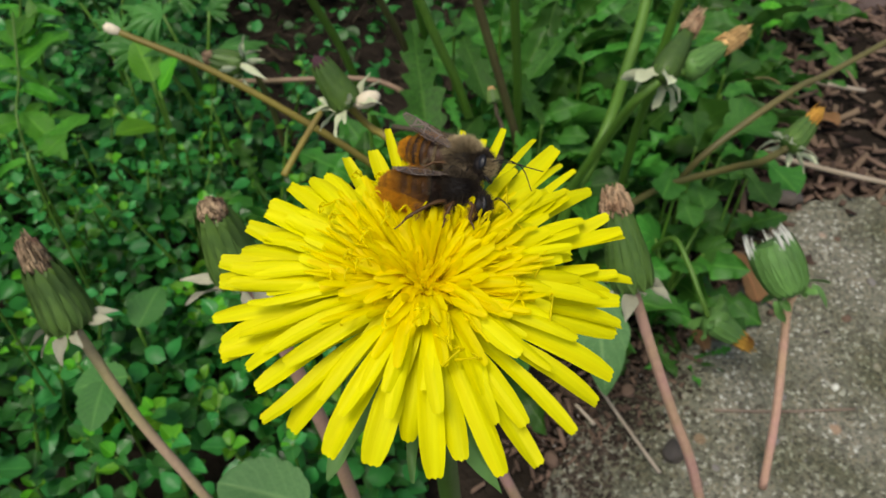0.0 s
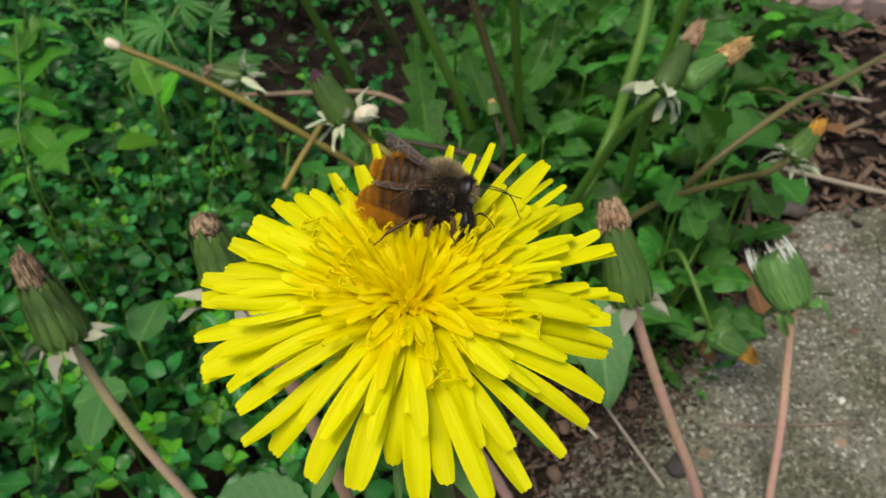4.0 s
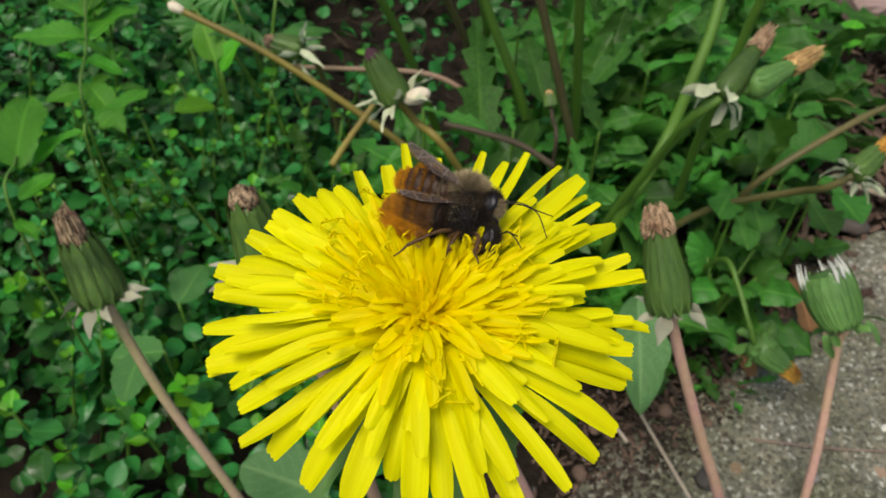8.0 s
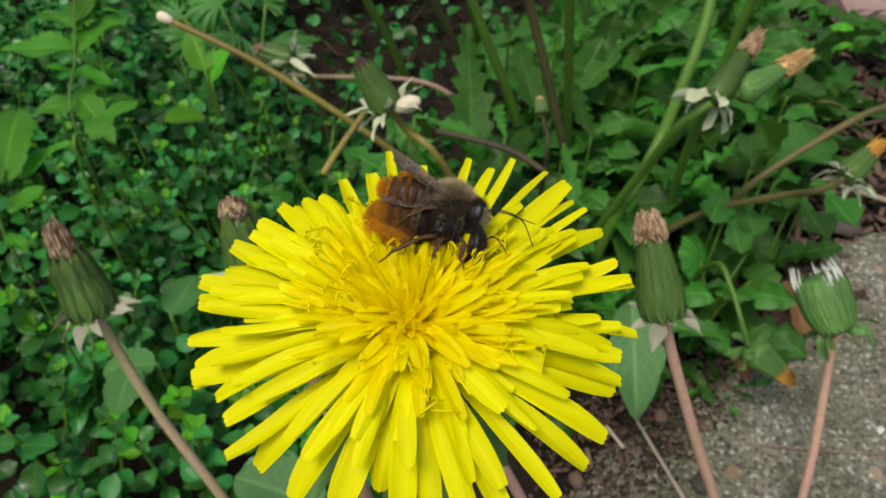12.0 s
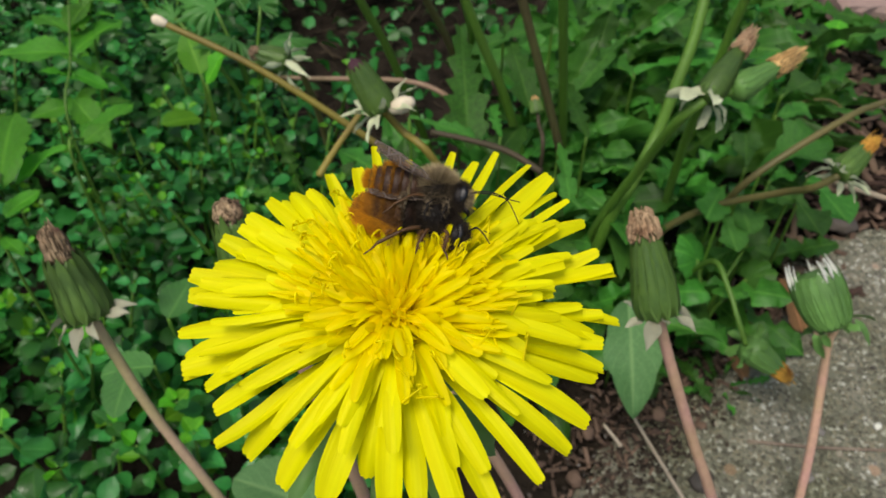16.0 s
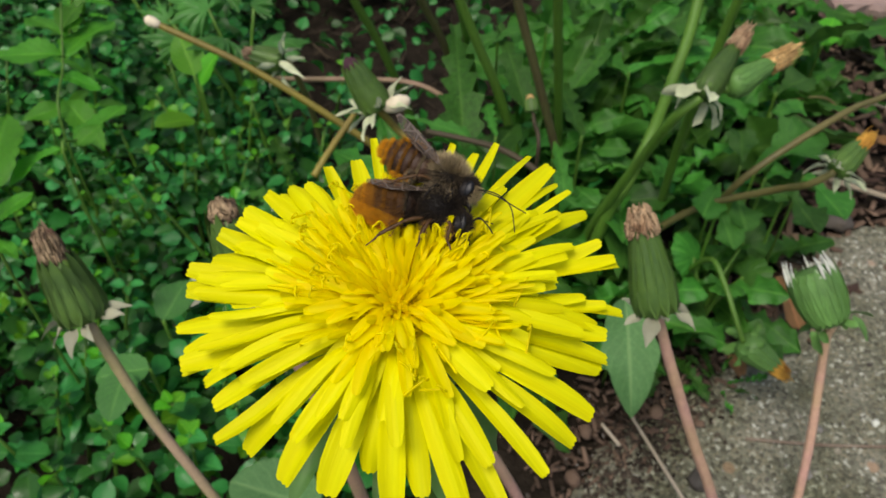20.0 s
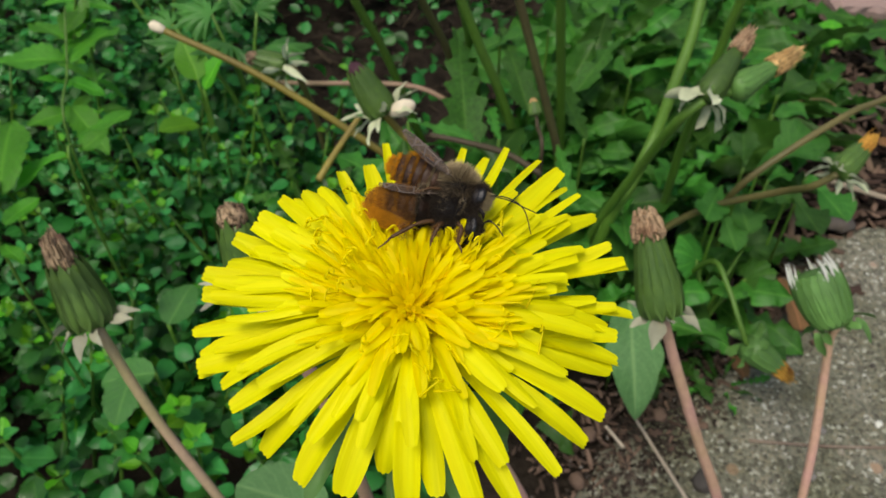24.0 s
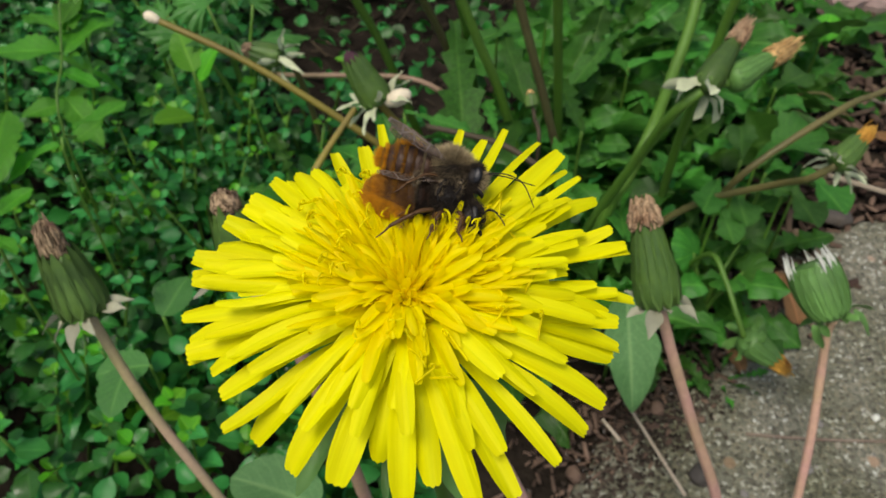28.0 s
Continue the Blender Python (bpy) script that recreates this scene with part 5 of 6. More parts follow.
bud((-0.0725, 0.2195, 0.1050), (-0.0598, 0.2165, 0.1028), [(-0.056, 0.2175, 0.098), (-0.052, 0.225, 0.06), (-0.05, 0.23, -0.008)], "small dandelion bud with white spreading bracts among the weeds", 0.0095, "dry", seed=10, pale="white_bract", reflex=10, reflex_len=0.010, bend=-0.1, rw=0.0022, stem="stem_brown", tuft_size=0.6, thick=0.0012)

bud((0.0318, 0.1908, 0.1067), (0.0327, 0.1868, 0.1034), [(0.0332, 0.1838, 0.1009), (0.0336, 0.1702, 0.0961), (0.035, 0.20, -0.008)], "tiny closed tan-green dandelion bud among the stems", 0.0046, "dry_sand", "bract", seed=11, reflex=0, stem="stem_dark", tuft_size=0.6, thick=0.0007)

# jagged dandelion leaves
rosette((0.034, 0.265, 0), 12, 0.085, 21, (0.6, 1.6), facing=0.2)
rosette((0.085, 0.250, 0), 16, 0.085, 22, (0.5, 1.4))
rosette((0.130, 0.300, 0), 14, 0.085, 24, (0.4, 1.2))
rosette((0.075, 0.335, 0), 14, 0.09, 25, (0.5, 1.3), facing=0.4)
rosette((0.15, 0.41, 0), 12, 0.09, 27, (0.3, 0.9))
rosette((0.070, 0.190, 0), 12, 0.055, 28, (0.3, 0.9))
rosette((0.020, 0.165, 0), 12, 0.070, 29, (0.4, 1.0))
rosette((0.045, 0.215, 0), 14, 0.070, 30, (0.5, 1.3))
rosette((-0.055, 0.190, 0.045), 8, 0.034, 31, (0.2, 0.8), "small jagged seedling rosette")
rosette((-0.030, 0.175, 0.03), 8, 0.045, 32, (0.2, 0.8), "small jagged seedling rosette")
rosette((0.093, 0.156, 0.0), 9, 0.028, 33, (0.3, 0.9), "small jagged seedling rosette")
rosette((0.112, 0.136, 0.0), 7, 0.014, 34, (0.1, 0.6), "small jagged seedling rosette")
rosette((0.110, 0.190, 0.0), 9, 0.050, 35, (0.3, 0.9))
rosette((0.175, 0.345, 0.0), 9, 0.060, 36, (0.2, 0.7))
rosette((0.225, 0.375, 0.0), 8, 0.050, 37, (0.2, 0.8))
r = random.Random(61)
for k, (x, y, z) in enumerate(((0.005, 0.20, 0.02), (0.03, 0.195, 0.02), (0.055, 0.235, 0.03), (0.035, 0.225, 0.04), (0.08, 0.215, 0.025), (0.058, 0.268, 0.045), (0.1, 0.265, 0.04), (0.07, 0.285, 0.05), (0.14, 0.335, 0.03), (0.10, 0.33, 0.05), (0.09, 0.175, 0.015), (0.17, 0.30, 0.0), (0.05, 0.168, 0.01), (-0.015, 0.155, 0.04), (0.115, 0.235, 0.02))):
    rosette((x, y, z), 10, r.uniform(0.042, 0.066), 500 + k, (0.5, 1.8), "young dandelion rosette of jagged leaves", 0.4 if y > 0.22 and x < 0.07 else None)


def single_leaf(at, direction, length, meshes, label, seed=0, stalk_to=None, roll=0.0):
    """One big leaf on a short stalk from the ground."""
    r = random.Random(seed)
    foot = Vector(stalk_to or (at[0], at[1], -0.006))
    root = empty("large_leaf", foot)
    e = Vector(at) - foot
    bm = tube(bmesh.new(), [(0, 0, 0), e * 0.6 + Vector((0, 0, 0.006)), e], [0.0007, 0.0006, 0.0006], 7, 5)
    part("leaf_stalk", to_mesh("leaf_stalk", bm, "stem_green"), root)
    part("leaf_blade", r.choice(meshes), root, turn_to(e, direction) @ pose(0, 0, 0, 0, roll, 0) @ Matrix.Scale(length, 4))
    return tagged(root, label, "leaf", "large leaves")


single_leaf((-0.038, 0.060, 0.055), (-0.75, 0.25, 0.12), 0.030, PALE, "large pale green leaf under the flower", 1, (-0.015, 0.05, -0.006))
single_leaf((0.0665, 0.140, 0.055), (0.0, -1, -0.30), 0.042, PALE_LONG, "grey-green lance-shaped leaf beside the concrete", 2)
single_leaf((-0.098, 0.107, 0.062), (-1, -0.15, 0.05), 0.018, BROAD, "toothed green leaf among the creeping weeds", 3)
single_leaf((-0.104, 0.103, 0.066), (-0.1, -1, 0.05), 0.017, BROAD, "toothed green leaf among the creeping weeds", 4)
single_leaf((-0.098, 0.128, 0.060), (0.3, 0.9, 0.2), 0.018, BROAD, "toothed green leaf among the creeping weeds", 5)
single_leaf((-0.100, 0.232, 0.085), (-0.25, 0.5, 0.6), 0.018, YOUNG_BIG, "bright yellow-green rounded leaf", 6)
single_leaf((-0.098, 0.230, 0.082), (0.5, 0.3, 0.8), 0.016, YOUNG_BIG, "bright yellow-green rounded leaf", 7)
single_leaf((-0.102, 0.222, 0.070), (-0.5, -0.4, 0.3), 0.017, YOUNG_BIG, "bright yellow-green rounded leaf", 8)
single_leaf((0.080, 0.245, 0.075), (0.8, 0.2, 0.2), 0.055, WIDE_DANDY, "broad dark green lobed leaf among the stems", 9)
# scalloped leaves by the paving edge
single_leaf((0.119, 0.197, 0.066), (0.21, 0.96, 0.20), 0.0226, OBOVATE, "scalloped green leaf by the paving edge", 40)
single_leaf((0.125, 0.196, 0.065), (0.82, 0.52, 0.24), 0.0372, OBOVATE, "scalloped green leaf by the paving edge", 41)
single_leaf((0.117, 0.181, 0.065), (0.89, -0.14, 0.44), 0.0120, OBOVATE, "scalloped green leaf by the paving edge", 42)
single_leaf((0.124, 0.184, 0.068), (0.63, -0.74, 0.25), 0.0155, OBOVATE, "scalloped green leaf by the paving edge", 43)
single_leaf((0.140, 0.187, 0.070), (0.46, -0.89, 0.06), 0.0251, OBOVATE, "scalloped green leaf by the paving edge", 44)
single_leaf((0.131, 0.179, 0.070), (0.33, -0.94, 0.10), 0.0227, OBOVATE, "scalloped green leaf by the paving edge", 45)
single_leaf((0.113, 0.182, 0.066), (0.10, -0.99, -0.10), 0.0184, OBOVATE, "scalloped green leaf by the paving edge", 46)
single_leaf((0.105, 0.174, 0.066), (0.20, -0.97, -0.10), 0.0188, OBOVATE, "scalloped green leaf by the paving edge", 47)
single_leaf((0.141, 0.233, 0.062), (0.93, 0.37, -0.03), 0.0201, OBOVATE, "scalloped green leaf by the paving edge", 48)
single_leaf((0.149, 0.251, 0.058), (0.86, 0.51, 0.11), 0.0220, OBOVATE, "scalloped green leaf by the paving edge", 49)
single_leaf((0.127, 0.190, 0.066), (0.85, 0.52, -0.04), 0.0143, OBOVATE, "scalloped green leaf by the paving edge", 50)
single_leaf((0.107, 0.185, 0.068), (-0.50, -0.86, -0.01), 0.0192, OBOVATE, "scalloped green leaf by the paving edge", 51)
single_leaf((0.168, 0.283, 0.052), (-0.39, 0.92, 0.03), 0.0183, OBOVATE, "scalloped green leaf by the paving edge", 52)
# jagged leaves among the stems
single_leaf((0.044, 0.253, 0.093), (-0.88, -0.44, 0.19), 0.0369, WIDE_DANDY, "jagged light green dandelion leaf among the stems", 60)
single_leaf((0.024, 0.253, 0.093), (0.19, -0.98, 0.05), 0.0462, WIDE_DANDY, "jagged light green dandelion leaf among the stems", 61)
single_leaf((0.006, 0.253, 0.093), (0.04, -1.00, 0.03), 0.0619, WIDE_DANDY, "jagged light green dandelion leaf among the stems", 62)
single_leaf((-0.013, 0.185, 0.103), (0.96, -0.28, 0.03), 0.0251, WIDE_DANDY, "jagged light green dandelion leaf among the stems", 63)
single_leaf((0.020, 0.188, 0.091), (-0.13, 0.99, -0.02), 0.0237, WIDE_DANDY, "jagged light green dandelion leaf among the stems", 64)
single_leaf((0.055, 0.203, 0.077), (-0.11, 0.99, -0.05), 0.0460, WIDE_DANDY, "jagged light green dandelion leaf among the stems", 65)
single_leaf((0.079, 0.267, 0.078), (-0.61, -0.79, 0.04), 0.0385, WIDE_DANDY, "jagged light green dandelion leaf among the stems", 66)
single_leaf((0.043, 0.193, 0.083), (0.06, -0.99, 0.13), 0.0282, WIDE_DANDY, "jagged light green dandelion leaf among the stems", 67)
single_leaf((0.195, 0.315, 0.035), (0.4, 0.7, 0.3), 0.020, YOUNG_BIG, "yellow-green leaf by the bark chips", 15)
single_leaf((-0.045, 0.140, 0.075), (-1, 0.5, 0.1), 0.030, SMOOTH, "smooth green leaf behind the flower", 13)
single_leaf((-0.030, 0.150, 0.070), (0.9, 0.6, 0.1), 0.034, SMOOTH, "smooth green leaf behind the flower", 14)

def shoot(foot, stem, leaves, seed):
    """A tall weed with an upright stem and toothed leaves that leave it at the given places: place, direction, length."""
    r = random.Random(seed)
    root = empty("tall_weed", foot)
    f = Vector(foot)
    bm = tube(bmesh.new(), [(0, 0, 0)] + [Vector(p) - f for p in stem], [0.0005, 0.0005, 0.0005, 0.0004], 8, 6)
    part("stem", to_mesh("stem", bm, "stem_green"), root)
    for p, d, size in leaves:
        part("leaf", r.choice(BROAD_LIGHT), root, turn_to(Vector(p) - f, d) @ pose(0, 0, 0, 0, r.uniform(-20, 20), 0) @ Matrix.Scale(size, 4))
    return tagged(root, "tall weed with light green toothed leaves", "weed", "tall weed shoots")


shoot((-0.142, 0.195, -0.006), [(-0.142, 0.195, 0.087), (-0.146, 0.222, 0.099), (-0.150, 0.247, 0.110)], [
    ((-0.146, 0.226, 0.100), (-0.98, -0.09, 0.18), 0.0285),
    ((-0.146, 0.226, 0.100), (0.30, 0.95, -0.05), 0.0324),
    ((-0.146, 0.219, 0.093), (-0.55, -0.30, 0.78), 0.0133),
    ((-0.144, 0.209, 0.092), (0.67, -0.74, -0.09), 0.0259),
    ((-0.144, 0.207, 0.090), (-0.70, -0.65, 0.29), 0.0164),
    ((-0.149, 0.236, 0.102), (-0.69, 0.72, -0.08), 0.0299),
    ((-0.149, 0.238, 0.103), (-0.03, 1.00, 0.06), 0.0265),
    ((-0.146, 0.220, 0.095), (0.89, 0.04, -0.46), 0.0141),
], 1)
shoot((-0.119, 0.149, -0.006), [(-0.119, 0.149, 0.113), (-0.120, 0.163, 0.114)], [
    ((-0.120, 0.163, 0.112), (0.33, 0.94, -0.02), 0.0256),
    ((-0.120, 0.151, 0.121), (-0.69, -0.72, 0.10), 0.0196),
    ((-0.120, 0.159, 0.114), (0.59, 0.80, 0.14), 0.0131),
], 2)
shoot((-0.130, 0.115, -0.006), [(-0.130, 0.115, 0.117), (-0.134, 0.135, 0.125)], [
    ((-0.132, 0.124, 0.118), (0.58, 0.80, 0.14), 0.0131),
    ((-0.133, 0.131, 0.124), (-0.25, 0.97, 0.06), 0.0362),
    ((-0.133, 0.127, 0.121), (-0.18, -0.41, 0.89), 0.0110),
    ((-0.130, 0.116, 0.118), (0.77, -0.64, 0.06), 0.0115),
], 3)

fan_plant((0.105, 0.158, -0.006), [(0.004, -0.004, 0.05), (0.016, 0.008, 0.04), (-0.004, 0.014, 0.045), (0.018, 0.022, 0.045), (-0.014, 0.002, 0.04)], ROUND, "scalloped_weed", "weed with broad scalloped green leaves by the paving edge", 4, (0.45, 0.7))
fan_plant((-0.085, 0.250, -0.006), [(-0.004, 0.0, 0.095), (0.012, -0.002, 0.095), (-0.014, 0.018, 0.098), (0.006, 0.016, 0.10), (-0.022, 0.004, 0.09), (-0.034, 0.022, 0.09)], FAN, "lobed_weed", "weed with deeply lobed grey-green leaves", 5, (0.6, 0.9))
fan_plant((-0.130, 0.290, -0.006), [(-0.004, 0.0, 0.095), (0.016, -0.004, 0.09), (-0.02, 0.012, 0.098), (0.01, 0.02, 0.10), (0.03, 0.016, 0.085)], FAN, "lobed_weed", "weed with deeply lobed grey-green leaves", 6, (0.6, 0.9))
for k, (x, y, h) in enumerate(((-0.178, 0.272, 0.105), (-0.205, 0.245, 0.09), (-0.20, 0.30, 0.10), (-0.23, 0.28, 0.1))):
    cover_plant((x, y, -0.006), h, 7, 0.50, 900 + k, 0, LANCE, "tall_weed_shoot", "tall weed shoot with light green lance-shaped leaves", "tall weed shoots")

# creeping weeds with small round leaves; the far ones are one mass
far_pieces, far_places = [], []
far_blades = [blade(oval(0.0088 * w, 0.78, 0.07, 5), 0.0108, 0.35, 0.2, 0.35, 2, 8, k)[0::2] for k, w in enumerate((1, 0.85, 1.1, 0.75))]


def far_weed(x, y, height, size):
    lean = Vector((r.uniform(-0.35, 0.35), r.uniform(-0.35, 0.35), 1)) * height
    for k in range(14):
        a = k * 1.57 + r.uniform(-0.5, 0.5)
        p = Vector((x, y, -0.006)) + lean * (0.3 + 0.7 * (k // 2) / 6)
        far_pieces.append(r.choice(far_blades))
        far_places.append(turn_to(p, (math.cos(a), math.sin(a), r.uniform(0, 0.6))) @ pose(0, 0.001, 0, r.uniform(-15, 15), r.uniform(-25, 25), 0) @ Matrix.Scale(size * r.uniform(0.7, 1.2), 4))


r = random.Random(5)
for k in range(430):
    x, y = r.uniform(-0.30, -0.012), r.uniform(0.045, 0.40)
    if (x > -0.05 and y > 0.20) or (x > -0.095 and y > 0.275) or (x > -0.03 and y < 0.07):
        continue
    near = y < 0.17
    if y > 0.275:
        far_weed(x, y, r.uniform(0.035, 0.068), r.uniform(0.36, 0.62))
        continue
    # sparse towards the near left, with bare dark soil between
    if y < 0.095 and x < -0.062 and k % 5 < 3:
        continue
    low = 0.72 if 0.12 < y < 0.21 and x < -0.07 else 1.0
    cover_plant((x, y, -0.006), low * r.uniform(0.035, 0.068), 5, r.uniform(0.60, 0.95) if near else r.uniform(0.36, 0.62), 400 + k, 0.28 if near else 0.24)

for k in range(52):
    x, y = r.uniform(-0.14, -0.045), r.uniform(0.12, 0.25)
    if y < 0.185 and k % 3:
        continue
    cover_plant((x, y, -0.006), r.uniform(0.055, 0.085), 5, r.uniform(0.42, 0.66), 1400 + k, 0.26)

tagged(new("far_weeds", many("far_weeds", far_pieces, far_places, "fill_far")), "dense mass of small round green weed leaves", "ground cover", kind="stuff")

# low leaves under everything
base = [blade(oval(0.0066, 0.78), 0.0088, 0.3 + 0.1 * k, 0.1 + 0.08 * k, 0.3, 1, 5, k)[0::2] for k in range(5)]
pieces, places = [], []
for k in range(24000):
    x, y = r.uniform(-0.42, 0.17), r.uniform(0.0, 0.62)
    if x > 0.0 and (y < 0.115 + x * 0.75 or r.random() < 0.75):
        continue
    if y < 0.112 and x < -0.062 and k % 5 < 3:
        continue
    if -0.095 < x < 0.02 and 0.225 + (0.05 if x < -0.055 else 0.0) < y < 0.40 and r.random() < 0.78:
        continue
    pieces.append(r.choice(base))
    places.append(pose(x, y, r.uniform(0.0, 0.05), r.uniform(-45, 45), r.uniform(-45, 45), r.uniform(0, 360)) @ Matrix.Scale(r.uniform(0.5, 1.1), 4))
tagged(new("low_leaves", many("low_leaves", pieces, places, "fill")), "dense low green leaves covering the soil", "ground cover", kind="stuff")

# bark chips and crumbs of soil along the paving edge
chip = [(((-0.5, -0.2, 0), (0.5, -0.25, 0), (0.6, 0.2, 0), (-0.4, 0.3, 0), (-0.45, -0.15, 0.25), (0.4, -0.2, 0.2), (0.5, 0.15, 0.3), (-0.35, 0.22, 0.22)), ((3, 2, 1, 0), (4, 5, 6, 7), (0, 1, 5, 4), (1, 2, 6, 5), (2, 3, 7, 6), (3, 0, 4, 7)))]
big_chip = many("bark_chip", chip, [Matrix()], "chip")
pieces, places, grit, spots = [], [], [], []
for k in range(2600):
    if r.random() < 0.62:
        x, y = r.uniform(0.155, 0.36), r.uniform(0.215, 0.44)
    else:
        t = r.random()
        x, y = 0.045 + t * 0.12 + r.gauss(0, 0.012), 0.10 + t * 0.10 + r.gauss(0, 0.010)
    s = r.uniform(0.0015, 0.008) if x > 0.15 else r.uniform(0.0008, 0.004)
    m = pose(x, y, r.uniform(-0.004, 0.003) if x > 0.15 else r.uniform(-0.003, 0.001), r.uniform(-30, 30), r.uniform(-30, 30), r.uniform(0, 360)) @ Matrix.Diagonal((s * r.uniform(1, 2.5), s, s * 0.6, 1))
    if s > 0.0054 and x < 0.28 and y < 0.35:
        # the large chips by the paving lie singly
        ob = new("bark_chip", big_chip)
        ob.matrix_basis = m
        tagged(ob, "brown weathered bark chip lying on dark soil", "bark chip", "bark chips by the paving")
        continue
    pieces.append(chip[0])
    places.append(m)
tagged(new("bark_chips", many("bark_chips", pieces, places, "mulch")), "brown bark chips and dry bits on the soil", "mulch", kind="stuff")
litter, lie = [], []
for k in range(620):
    x, y = r.uniform(-0.10, 0.06), r.uniform(0.21, 0.42)
    s = r.uniform(0.001, 0.005)
    litter.append(chip[0])
    lie.append(pose(x, y, r.uniform(-0.006, 0.006), r.uniform(-40, 40), r.uniform(-40, 40), r.uniform(0, 360)) @ Matrix.Diagonal((s * r.uniform(1.5, 5), s * 0.6, s * 0.5, 1)))
tagged(new("plant_litter", many("plant_litter", litter, lie, "litter")), "dark withered bits of plants on the shaded soil", "litter", kind="stuff")
# dark crumbs of soil spilled over the slab's edge
crumbs, lumps = [], []
for k in range(1100):
    t = r.random()
    x, y = 0.050 + t * 0.052 + r.gauss(0, 0.008), 0.078 + t * 0.058 + r.gauss(0, 0.008)
    s = r.uniform(0.0008, 0.0028)
    crumbs.append(chip[0])
    lumps.append(pose(x, y, r.uniform(-0.0004, 0.0006), r.uniform(-40, 40), r.uniform(-40, 40), r.uniform(0, 360)) @ Matrix.Scale(s, 4))
tagged(new("soil_crumbs", many("soil_crumbs", crumbs, lumps, "crumb")), "dark crumbs of soil along the concrete edge", "soil", kind="stuff")
for k in range(700):
    x, y = r.uniform(0.03, 0.28), r.uniform(0.03, 0.22)
    s = r.uniform(0.0006, 0.0016)
    grit.append(chip[0])
    spots.append(pose(x, y, 0.0001, r.uniform(-20, 20), r.uniform(-20, 20), r.uniform(0, 360)) @ Matrix.Scale(s, 4))
tagged(new("grit", many("grit", grit, spots, "stone")), "loose grit on the concrete", "grit", kind="stuff")


def pebble(at, size, mat, label, seed):
    rr = random.Random(seed)
    bm = bmesh.new()
    bmesh.ops.create_icosphere(bm, subdivisions=3, radius=1.0)
    for v in bm.verts:
        v.co *= 1 + 0.25 * noise.noise(v.co * 1.6 + Vector((seed, 0, 0)))
        v.co = Vector((v.co.x * size, v.co.y * size * 0.8, v.co.z * size * 0.55))
    ob = new("pebble", to_mesh("pebble", bm, mat))
    ob.matrix_basis = pose(*at, 0, 0, rr.uniform(0, 360))
    return tagged(ob, label, "stone", "pebbles")


pebble((0.0968, 0.0942, 0.002), 0.0052, "pebble", "dark rounded pebble lying on the concrete", 1)
pebble((0.1860, 0.2240, 0.003), 0.0075, "pebble", "dark flat stone at the paving edge", 2)
pebble((0.0850, 0.1230, 0.0015), 0.0036, "mulch", "small tan pebble at the paving edge", 3)
pebble((0.0560, 0.1150, 0.001), 0.0030, "mulch", "brown pebble beside the flower stems", 4)
pebble((0.1710, 0.1180, 0.001), 0.0018, "white", "tiny white chip of stone on the concrete", 5)
pebble((0.0490, 0.0960, 0.000), 0.0036, "mulch", "brown pebble beside the flower stems", 6)
for k in range(26):
    pebble((r.uniform(0.05, 0.25), r.uniform(0.03, 0.21), 0.0005), r.uniform(0.0010, 0.0024), r.choice(("pebble", "stone", "mulch")), "small loose pebble on the concrete", 20 + k)


def dry_leaf(at, size, turn, tilt, seed):
    ob = new("dead_leaf", leaf_mesh("dead_leaf", blade(oval(size * 0.55, 0.7, 0.15, 5), size, 0.5, 0.4, 0.5, 4, 14, seed), "dry_leaf"))
    ob.matrix_basis = pose(*at, tilt, 0, turn)
    return tagged(ob, "curled brown dead leaf lying at the paving edge", "leaf", "dead leaves")


dry_leaf((0.150, 0.160, 0.006), 0.022, 20, 50, 1)
dry_leaf((0.135, 0.165, 0.002), 0.014, 80, 5, 2)
dry_leaf((0.120, 0.150, 0.002), 0.012, 200, 5, 3)
dry_leaf((0.230, 0.270, 0.004), 0.016, 30, 8, 6)


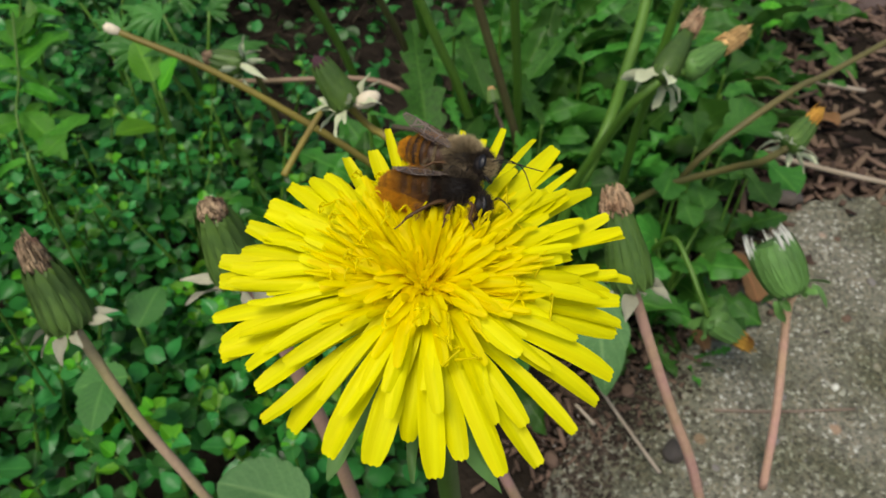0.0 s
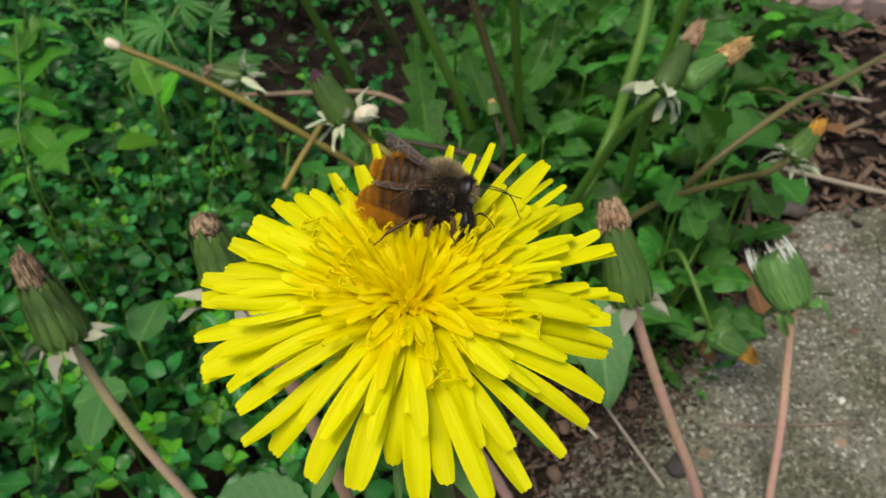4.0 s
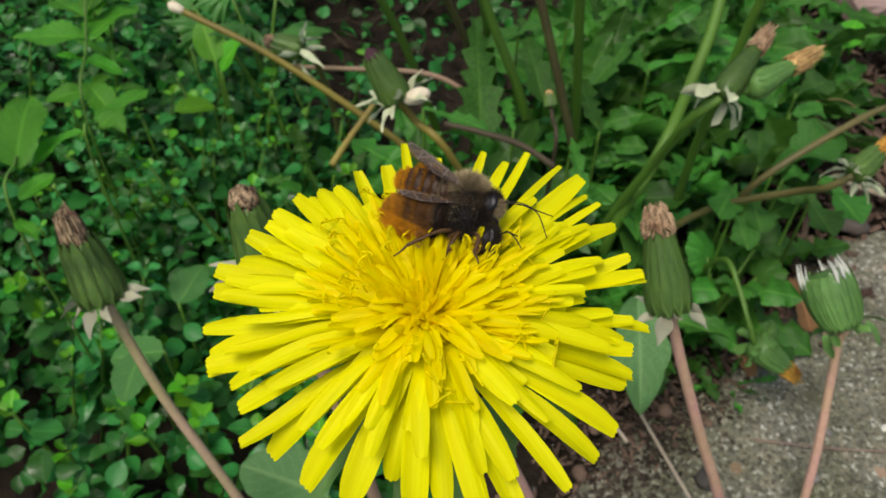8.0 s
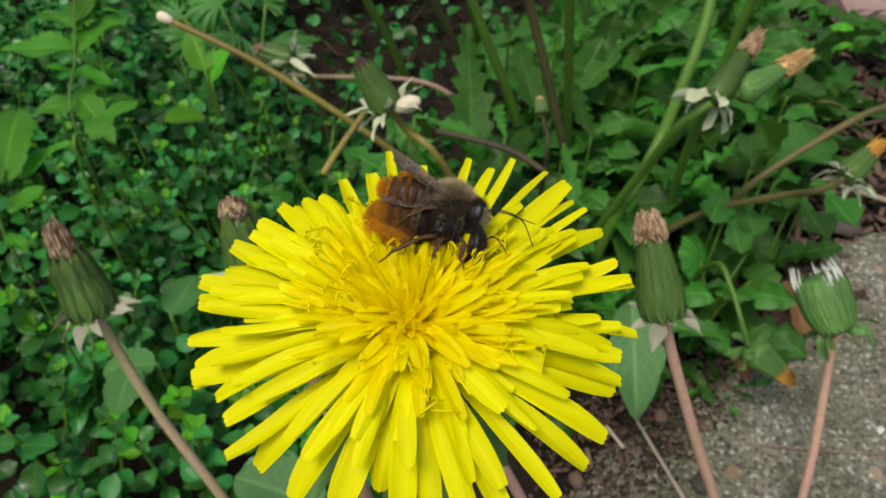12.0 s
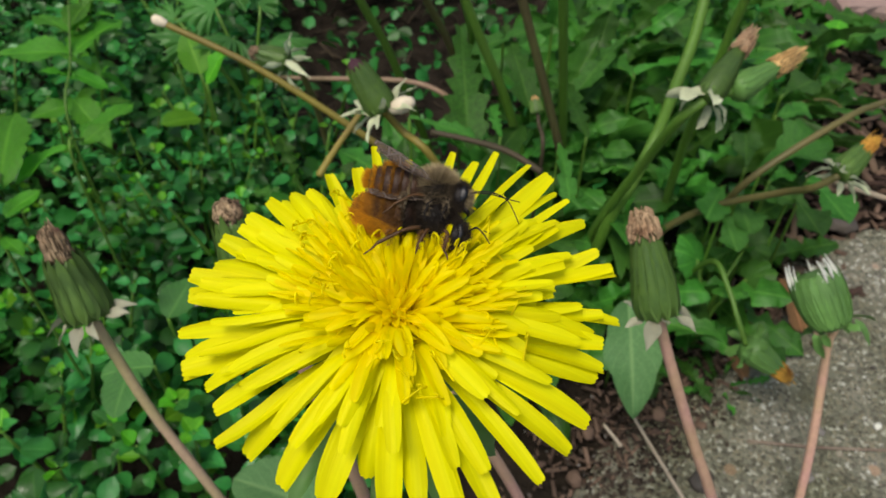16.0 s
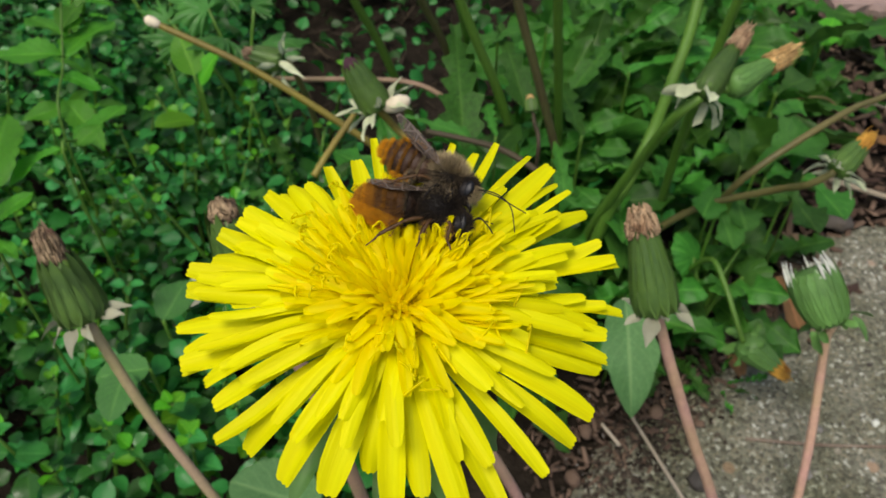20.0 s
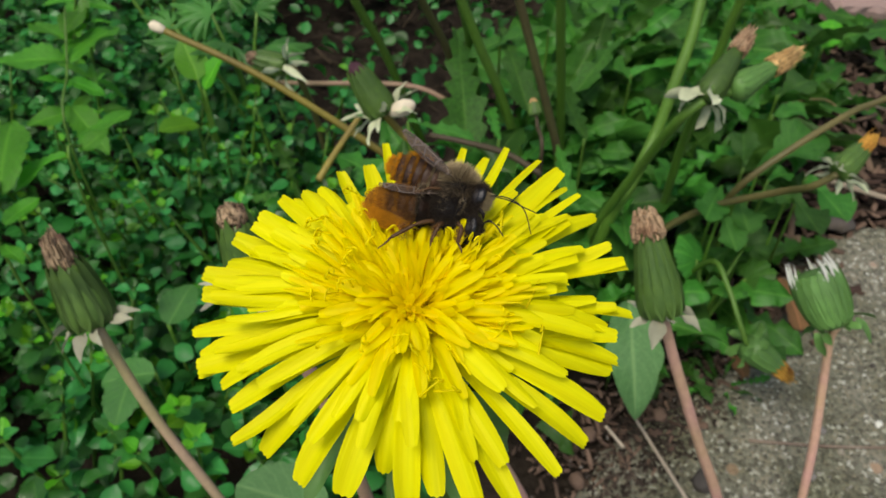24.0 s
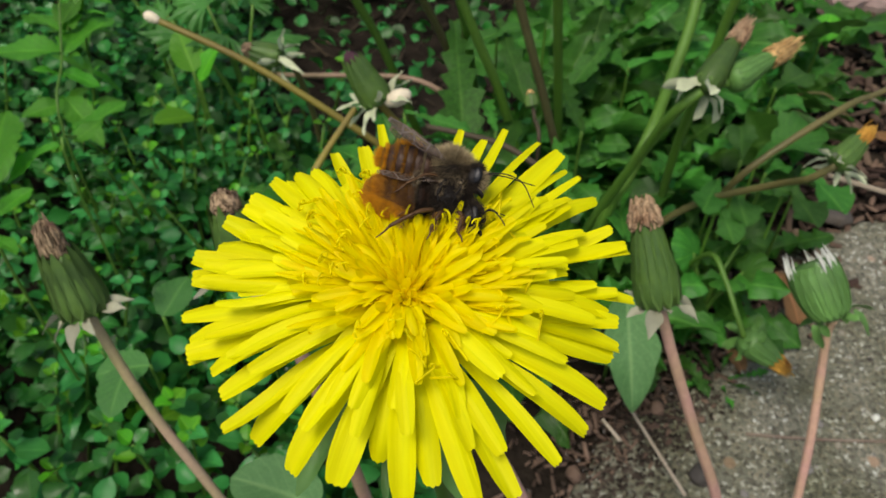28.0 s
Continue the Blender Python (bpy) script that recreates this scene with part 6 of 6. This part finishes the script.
# ---------------------------------------------------------------- movement
# seconds, lean to +y and to +x in degrees, rise in metres
FLOWER_SWAY = [
    (0, -0.078, 0.103, -0.00060),
    (0.5, -0.068, 0.110, -0.00039),
    (1, -0.016, 0.077, 0.00007),
    (1.5, 0.023, 0.046, -0.00005),
    (2, 0.015, 0.109, 0.00012),
    (2.5, 0.108, 0.130, 0.00021),
    (3, -0.015, 0.147, 0.00003),
    (3.5, 0.008, 0.227, 0.00022),
    (5.5, 0.059, 0.179, 0.00020),
    (6, 0.077, 0.180, 0.00035),
    (6.5, -0.044, 0.070, 0.00006),
    (7, 0.071, 0.198, 0.00032),
    (7.5, 0.110, 0.277, 0.00013),
    (8, 0.386, 0.238, 0.00049),
    (8.5, -0.120, 0.220, -0.00016),
    (9, 0.126, 0.074, 0.00026),
    (9.5, -0.029, 0.310, 0.00018),
    (10, 0.235, 0.161, 0.00039),
    (10.5, -0.012, 0.156, 0.00006),
    (11, -0.049, 0.162, -0.00009),
    (11.5, -0.098, 0.271, -0.00000),
    (12, 0.260, 0.151, 0.00053),
    (12.5, -0.210, 0.113, -0.00037),
    (14.5, -0.025, 0.098, 0.00006),
    (15, 0.068, 0.101, 0.00017),
    (15.5, -0.009, 0.106, 0.00008),
    (16, -0.053, 0.044, -0.00002),
    (16.5, 0.035, 0.072, 0.00019),
    (17, -0.001, 0.000, -0.00000),
    (17.5, 0.090, 0.126, 0.00029),
    (18, -0.020, 0.058, 0.00002),
    (18.5, -0.048, 0.088, -0.00009),
    (19, -0.075, 0.066, -0.00002),
    (19.5, -0.080, 0.061, -0.00002),
    (20, -0.107, 0.051, -0.00007),
    (20.5, -0.137, 0.043, -0.00020),
    (21, -0.044, -0.004, -0.00013),
    (21.5, -0.306, 0.010, -0.00048),
    (23.5, -0.023, 0.082, -0.00001),
    (24, -0.176, -0.016, -0.00017),
    (24.5, -0.093, 0.030, -0.00028),
    (25, -0.086, 0.070, 0.00007),
    (25.5, -0.051, -0.034, 0.00004),
    (26, -0.021, -0.005, 0.00013),
    (26.5, 0.040, 0.040, 0.00027),
    (27, 0.050, 0.027, 0.00038),
    (27.5, 0.044, 0.031, 0.00018),
    (28, 0.076, 0.068, 0.00034),
]
# seconds, place and turn
LADY_ROWS = [
    (0, -0.00155, 0.00734, 0.24659, -51.7, 4.3, -7.0),
    (0.5, -0.00157, 0.00731, 0.24679, -51.7, 4.3, -7.0),
    (1, -0.00176, 0.00720, 0.24736, -51.7, 4.3, -7.0),
    (1.5, -0.00191, 0.00703, 0.24723, -51.7, 4.3, -7.0),
    (2, -0.00166, 0.00701, 0.24735, -51.7, 4.3, -7.0),
    (3, -0.00152, 0.00732, 0.24741, -51.7, 4.3, -7.0),
    (6, -0.00141, 0.00653, 0.24739, -51.7, 4.3, -7.0),
    (7, -0.00135, 0.00653, 0.24734, -51.7, 4.3, -7.0),
    (8, -0.00113, 0.00513, 0.24747, -51.7, 4.3, -7.0),
    (9, -0.00186, 0.00620, 0.24721, -51.7, 4.3, -7.0),
    (10, -0.00125, 0.00580, 0.24738, -51.7, 4.3, -7.0),
    (11, -0.00143, 0.00684, 0.24676, -51.7, 4.3, -7.0),
    (12, -0.00155, 0.00583, 0.24764, -51.7, 4.3, -7.0),
    (14.5, -0.00164, 0.00699, 0.24712, -51.7, 4.3, -7.0),
    (15, -0.00165, 0.00681, 0.24742, -51.7, 4.3, -7.0),
    (16, -0.00196, 0.00723, 0.24715, -51.7, 4.3, -7.0),
    (17, -0.00219, 0.00675, 0.24694, -51.7, 4.3, -7.0),
    (18, -0.00176, 0.00734, 0.24740, -51.7, 4.3, -7.0),
    (19, -0.00172, 0.00759, 0.24737, -51.7, 4.3, -7.0),
    (20, -0.00178, 0.00752, 0.24715, -51.7, 4.3, -7.0),
    (21, -0.00203, 0.00728, 0.24711, -51.7, 4.3, -7.0),
    (21.5, -0.00187, 0.00805, 0.24647, -51.7, 4.3, -7.0),
    (23.5, -0.00175, 0.00704, 0.24710, -51.7, 4.3, -7.0),
    (24, -0.00225, 0.00789, 0.24711, -51.7, 4.3, -7.0),
    (25, -0.00164, 0.00723, 0.24712, -51.7, 4.3, -7.0),
    (25.5, -0.00223, 0.00716, 0.24715, -51.7, 4.3, -7.0),
    (26, -0.00203, 0.00711, 0.24731, -51.7, 4.3, -7.0),
    (27, -0.00176, 0.00647, 0.24728, -51.7, 4.3, -7.0),
    (28, -0.00157, 0.00628, 0.24717, -51.7, 4.3, -7.0),
]
LORD_ROWS = [
    (0, -0.00030, 0.01108, 0.24774, -49.1, -7.5, -28.1),
    (0.5, -0.00027, 0.01079, 0.24766, -50.3, -5.1, -32.7),
    (1, -0.00008, 0.01052, 0.24786, -52.5, -3.5, -41.7),
    (1.5, 0.00044, 0.00925, 0.24709, -52.0, -2.2, -36.8),
    (2, -0.00069, 0.00944, 0.24826, -52.2, 4.7, -23.9),
    (3, -0.00090, 0.00946, 0.24891, -52.0, 10.2, -13.5),
    (6, -0.00021, 0.00849, 0.24887, -53.2, 11.1, -12.6),
    (7, -0.00081, 0.00846, 0.24891, -53.1, 11.0, -9.5),
    (8, -0.00064, 0.00737, 0.24868, -52.6, 5.1, -14.4),
    (9, -0.00039, 0.00862, 0.24845, -54.5, 10.2, -23.4),
    (10, 0.00079, 0.00768, 0.24813, -54.0, 8.8, -22.5),
    (11, -0.00061, 0.00884, 0.24835, -52.6, 10.0, -9.0),
    (12, -0.00115, 0.00754, 0.24900, -52.7, 10.8, -9.8),
    (14.5, 0.00136, 0.00974, 0.24712, -49.4, -9.7, -33.5),
    (15, -0.00024, 0.00883, 0.24842, -52.9, 7.4, -17.5),
    (16, -0.00146, 0.00942, 0.24890, -52.2, 8.2, -6.6),
    (17, -0.00203, 0.00917, 0.24887, -52.0, 6.9, -5.5),
    (18, -0.00166, 0.00977, 0.24905, -51.6, 3.0, -6.2),
    (19, -0.00018, 0.00999, 0.24866, -53.2, 8.7, -20.0),
    (20, -0.00046, 0.01046, 0.24884, -54.6, 11.7, -25.2),
    (21, -0.00144, 0.00914, 0.24856, -51.8, 5.8, -4.2),
    (21.5, -0.00143, 0.01030, 0.24825, -52.0, 7.9, -6.7),
    (23.5, -0.00122, 0.00941, 0.24900, -51.8, 7.3, -5.9),
    (24, -0.00099, 0.01016, 0.24852, -53.1, 10.9, -18.2),
    (25, 0.00155, 0.00945, 0.24665, -54.0, -3.5, -43.2),
    (25.5, -0.00047, 0.00895, 0.24802, -52.4, 7.5, -16.6),
    (26, -0.00074, 0.00899, 0.24877, -52.7, 12.4, -12.6),
    (27, -0.00128, 0.00882, 0.24913, -52.0, 7.6, -6.8),
    (28, -0.00100, 0.00857, 0.24897, -52.2, 9.2, -8.7),
]


def motions():
    walk(flower, [(t, pose(FOOT.x, FOOT.y, FOOT.z + up, rx, ry)) for t, rx, ry, up in FLOWER_SWAY])
    walk(lady, [(t, pose(*row)) for t, *row in LADY_ROWS])
    walk(lord, [(t, pose(*row)) for t, *row in LORD_ROWS])


motions()
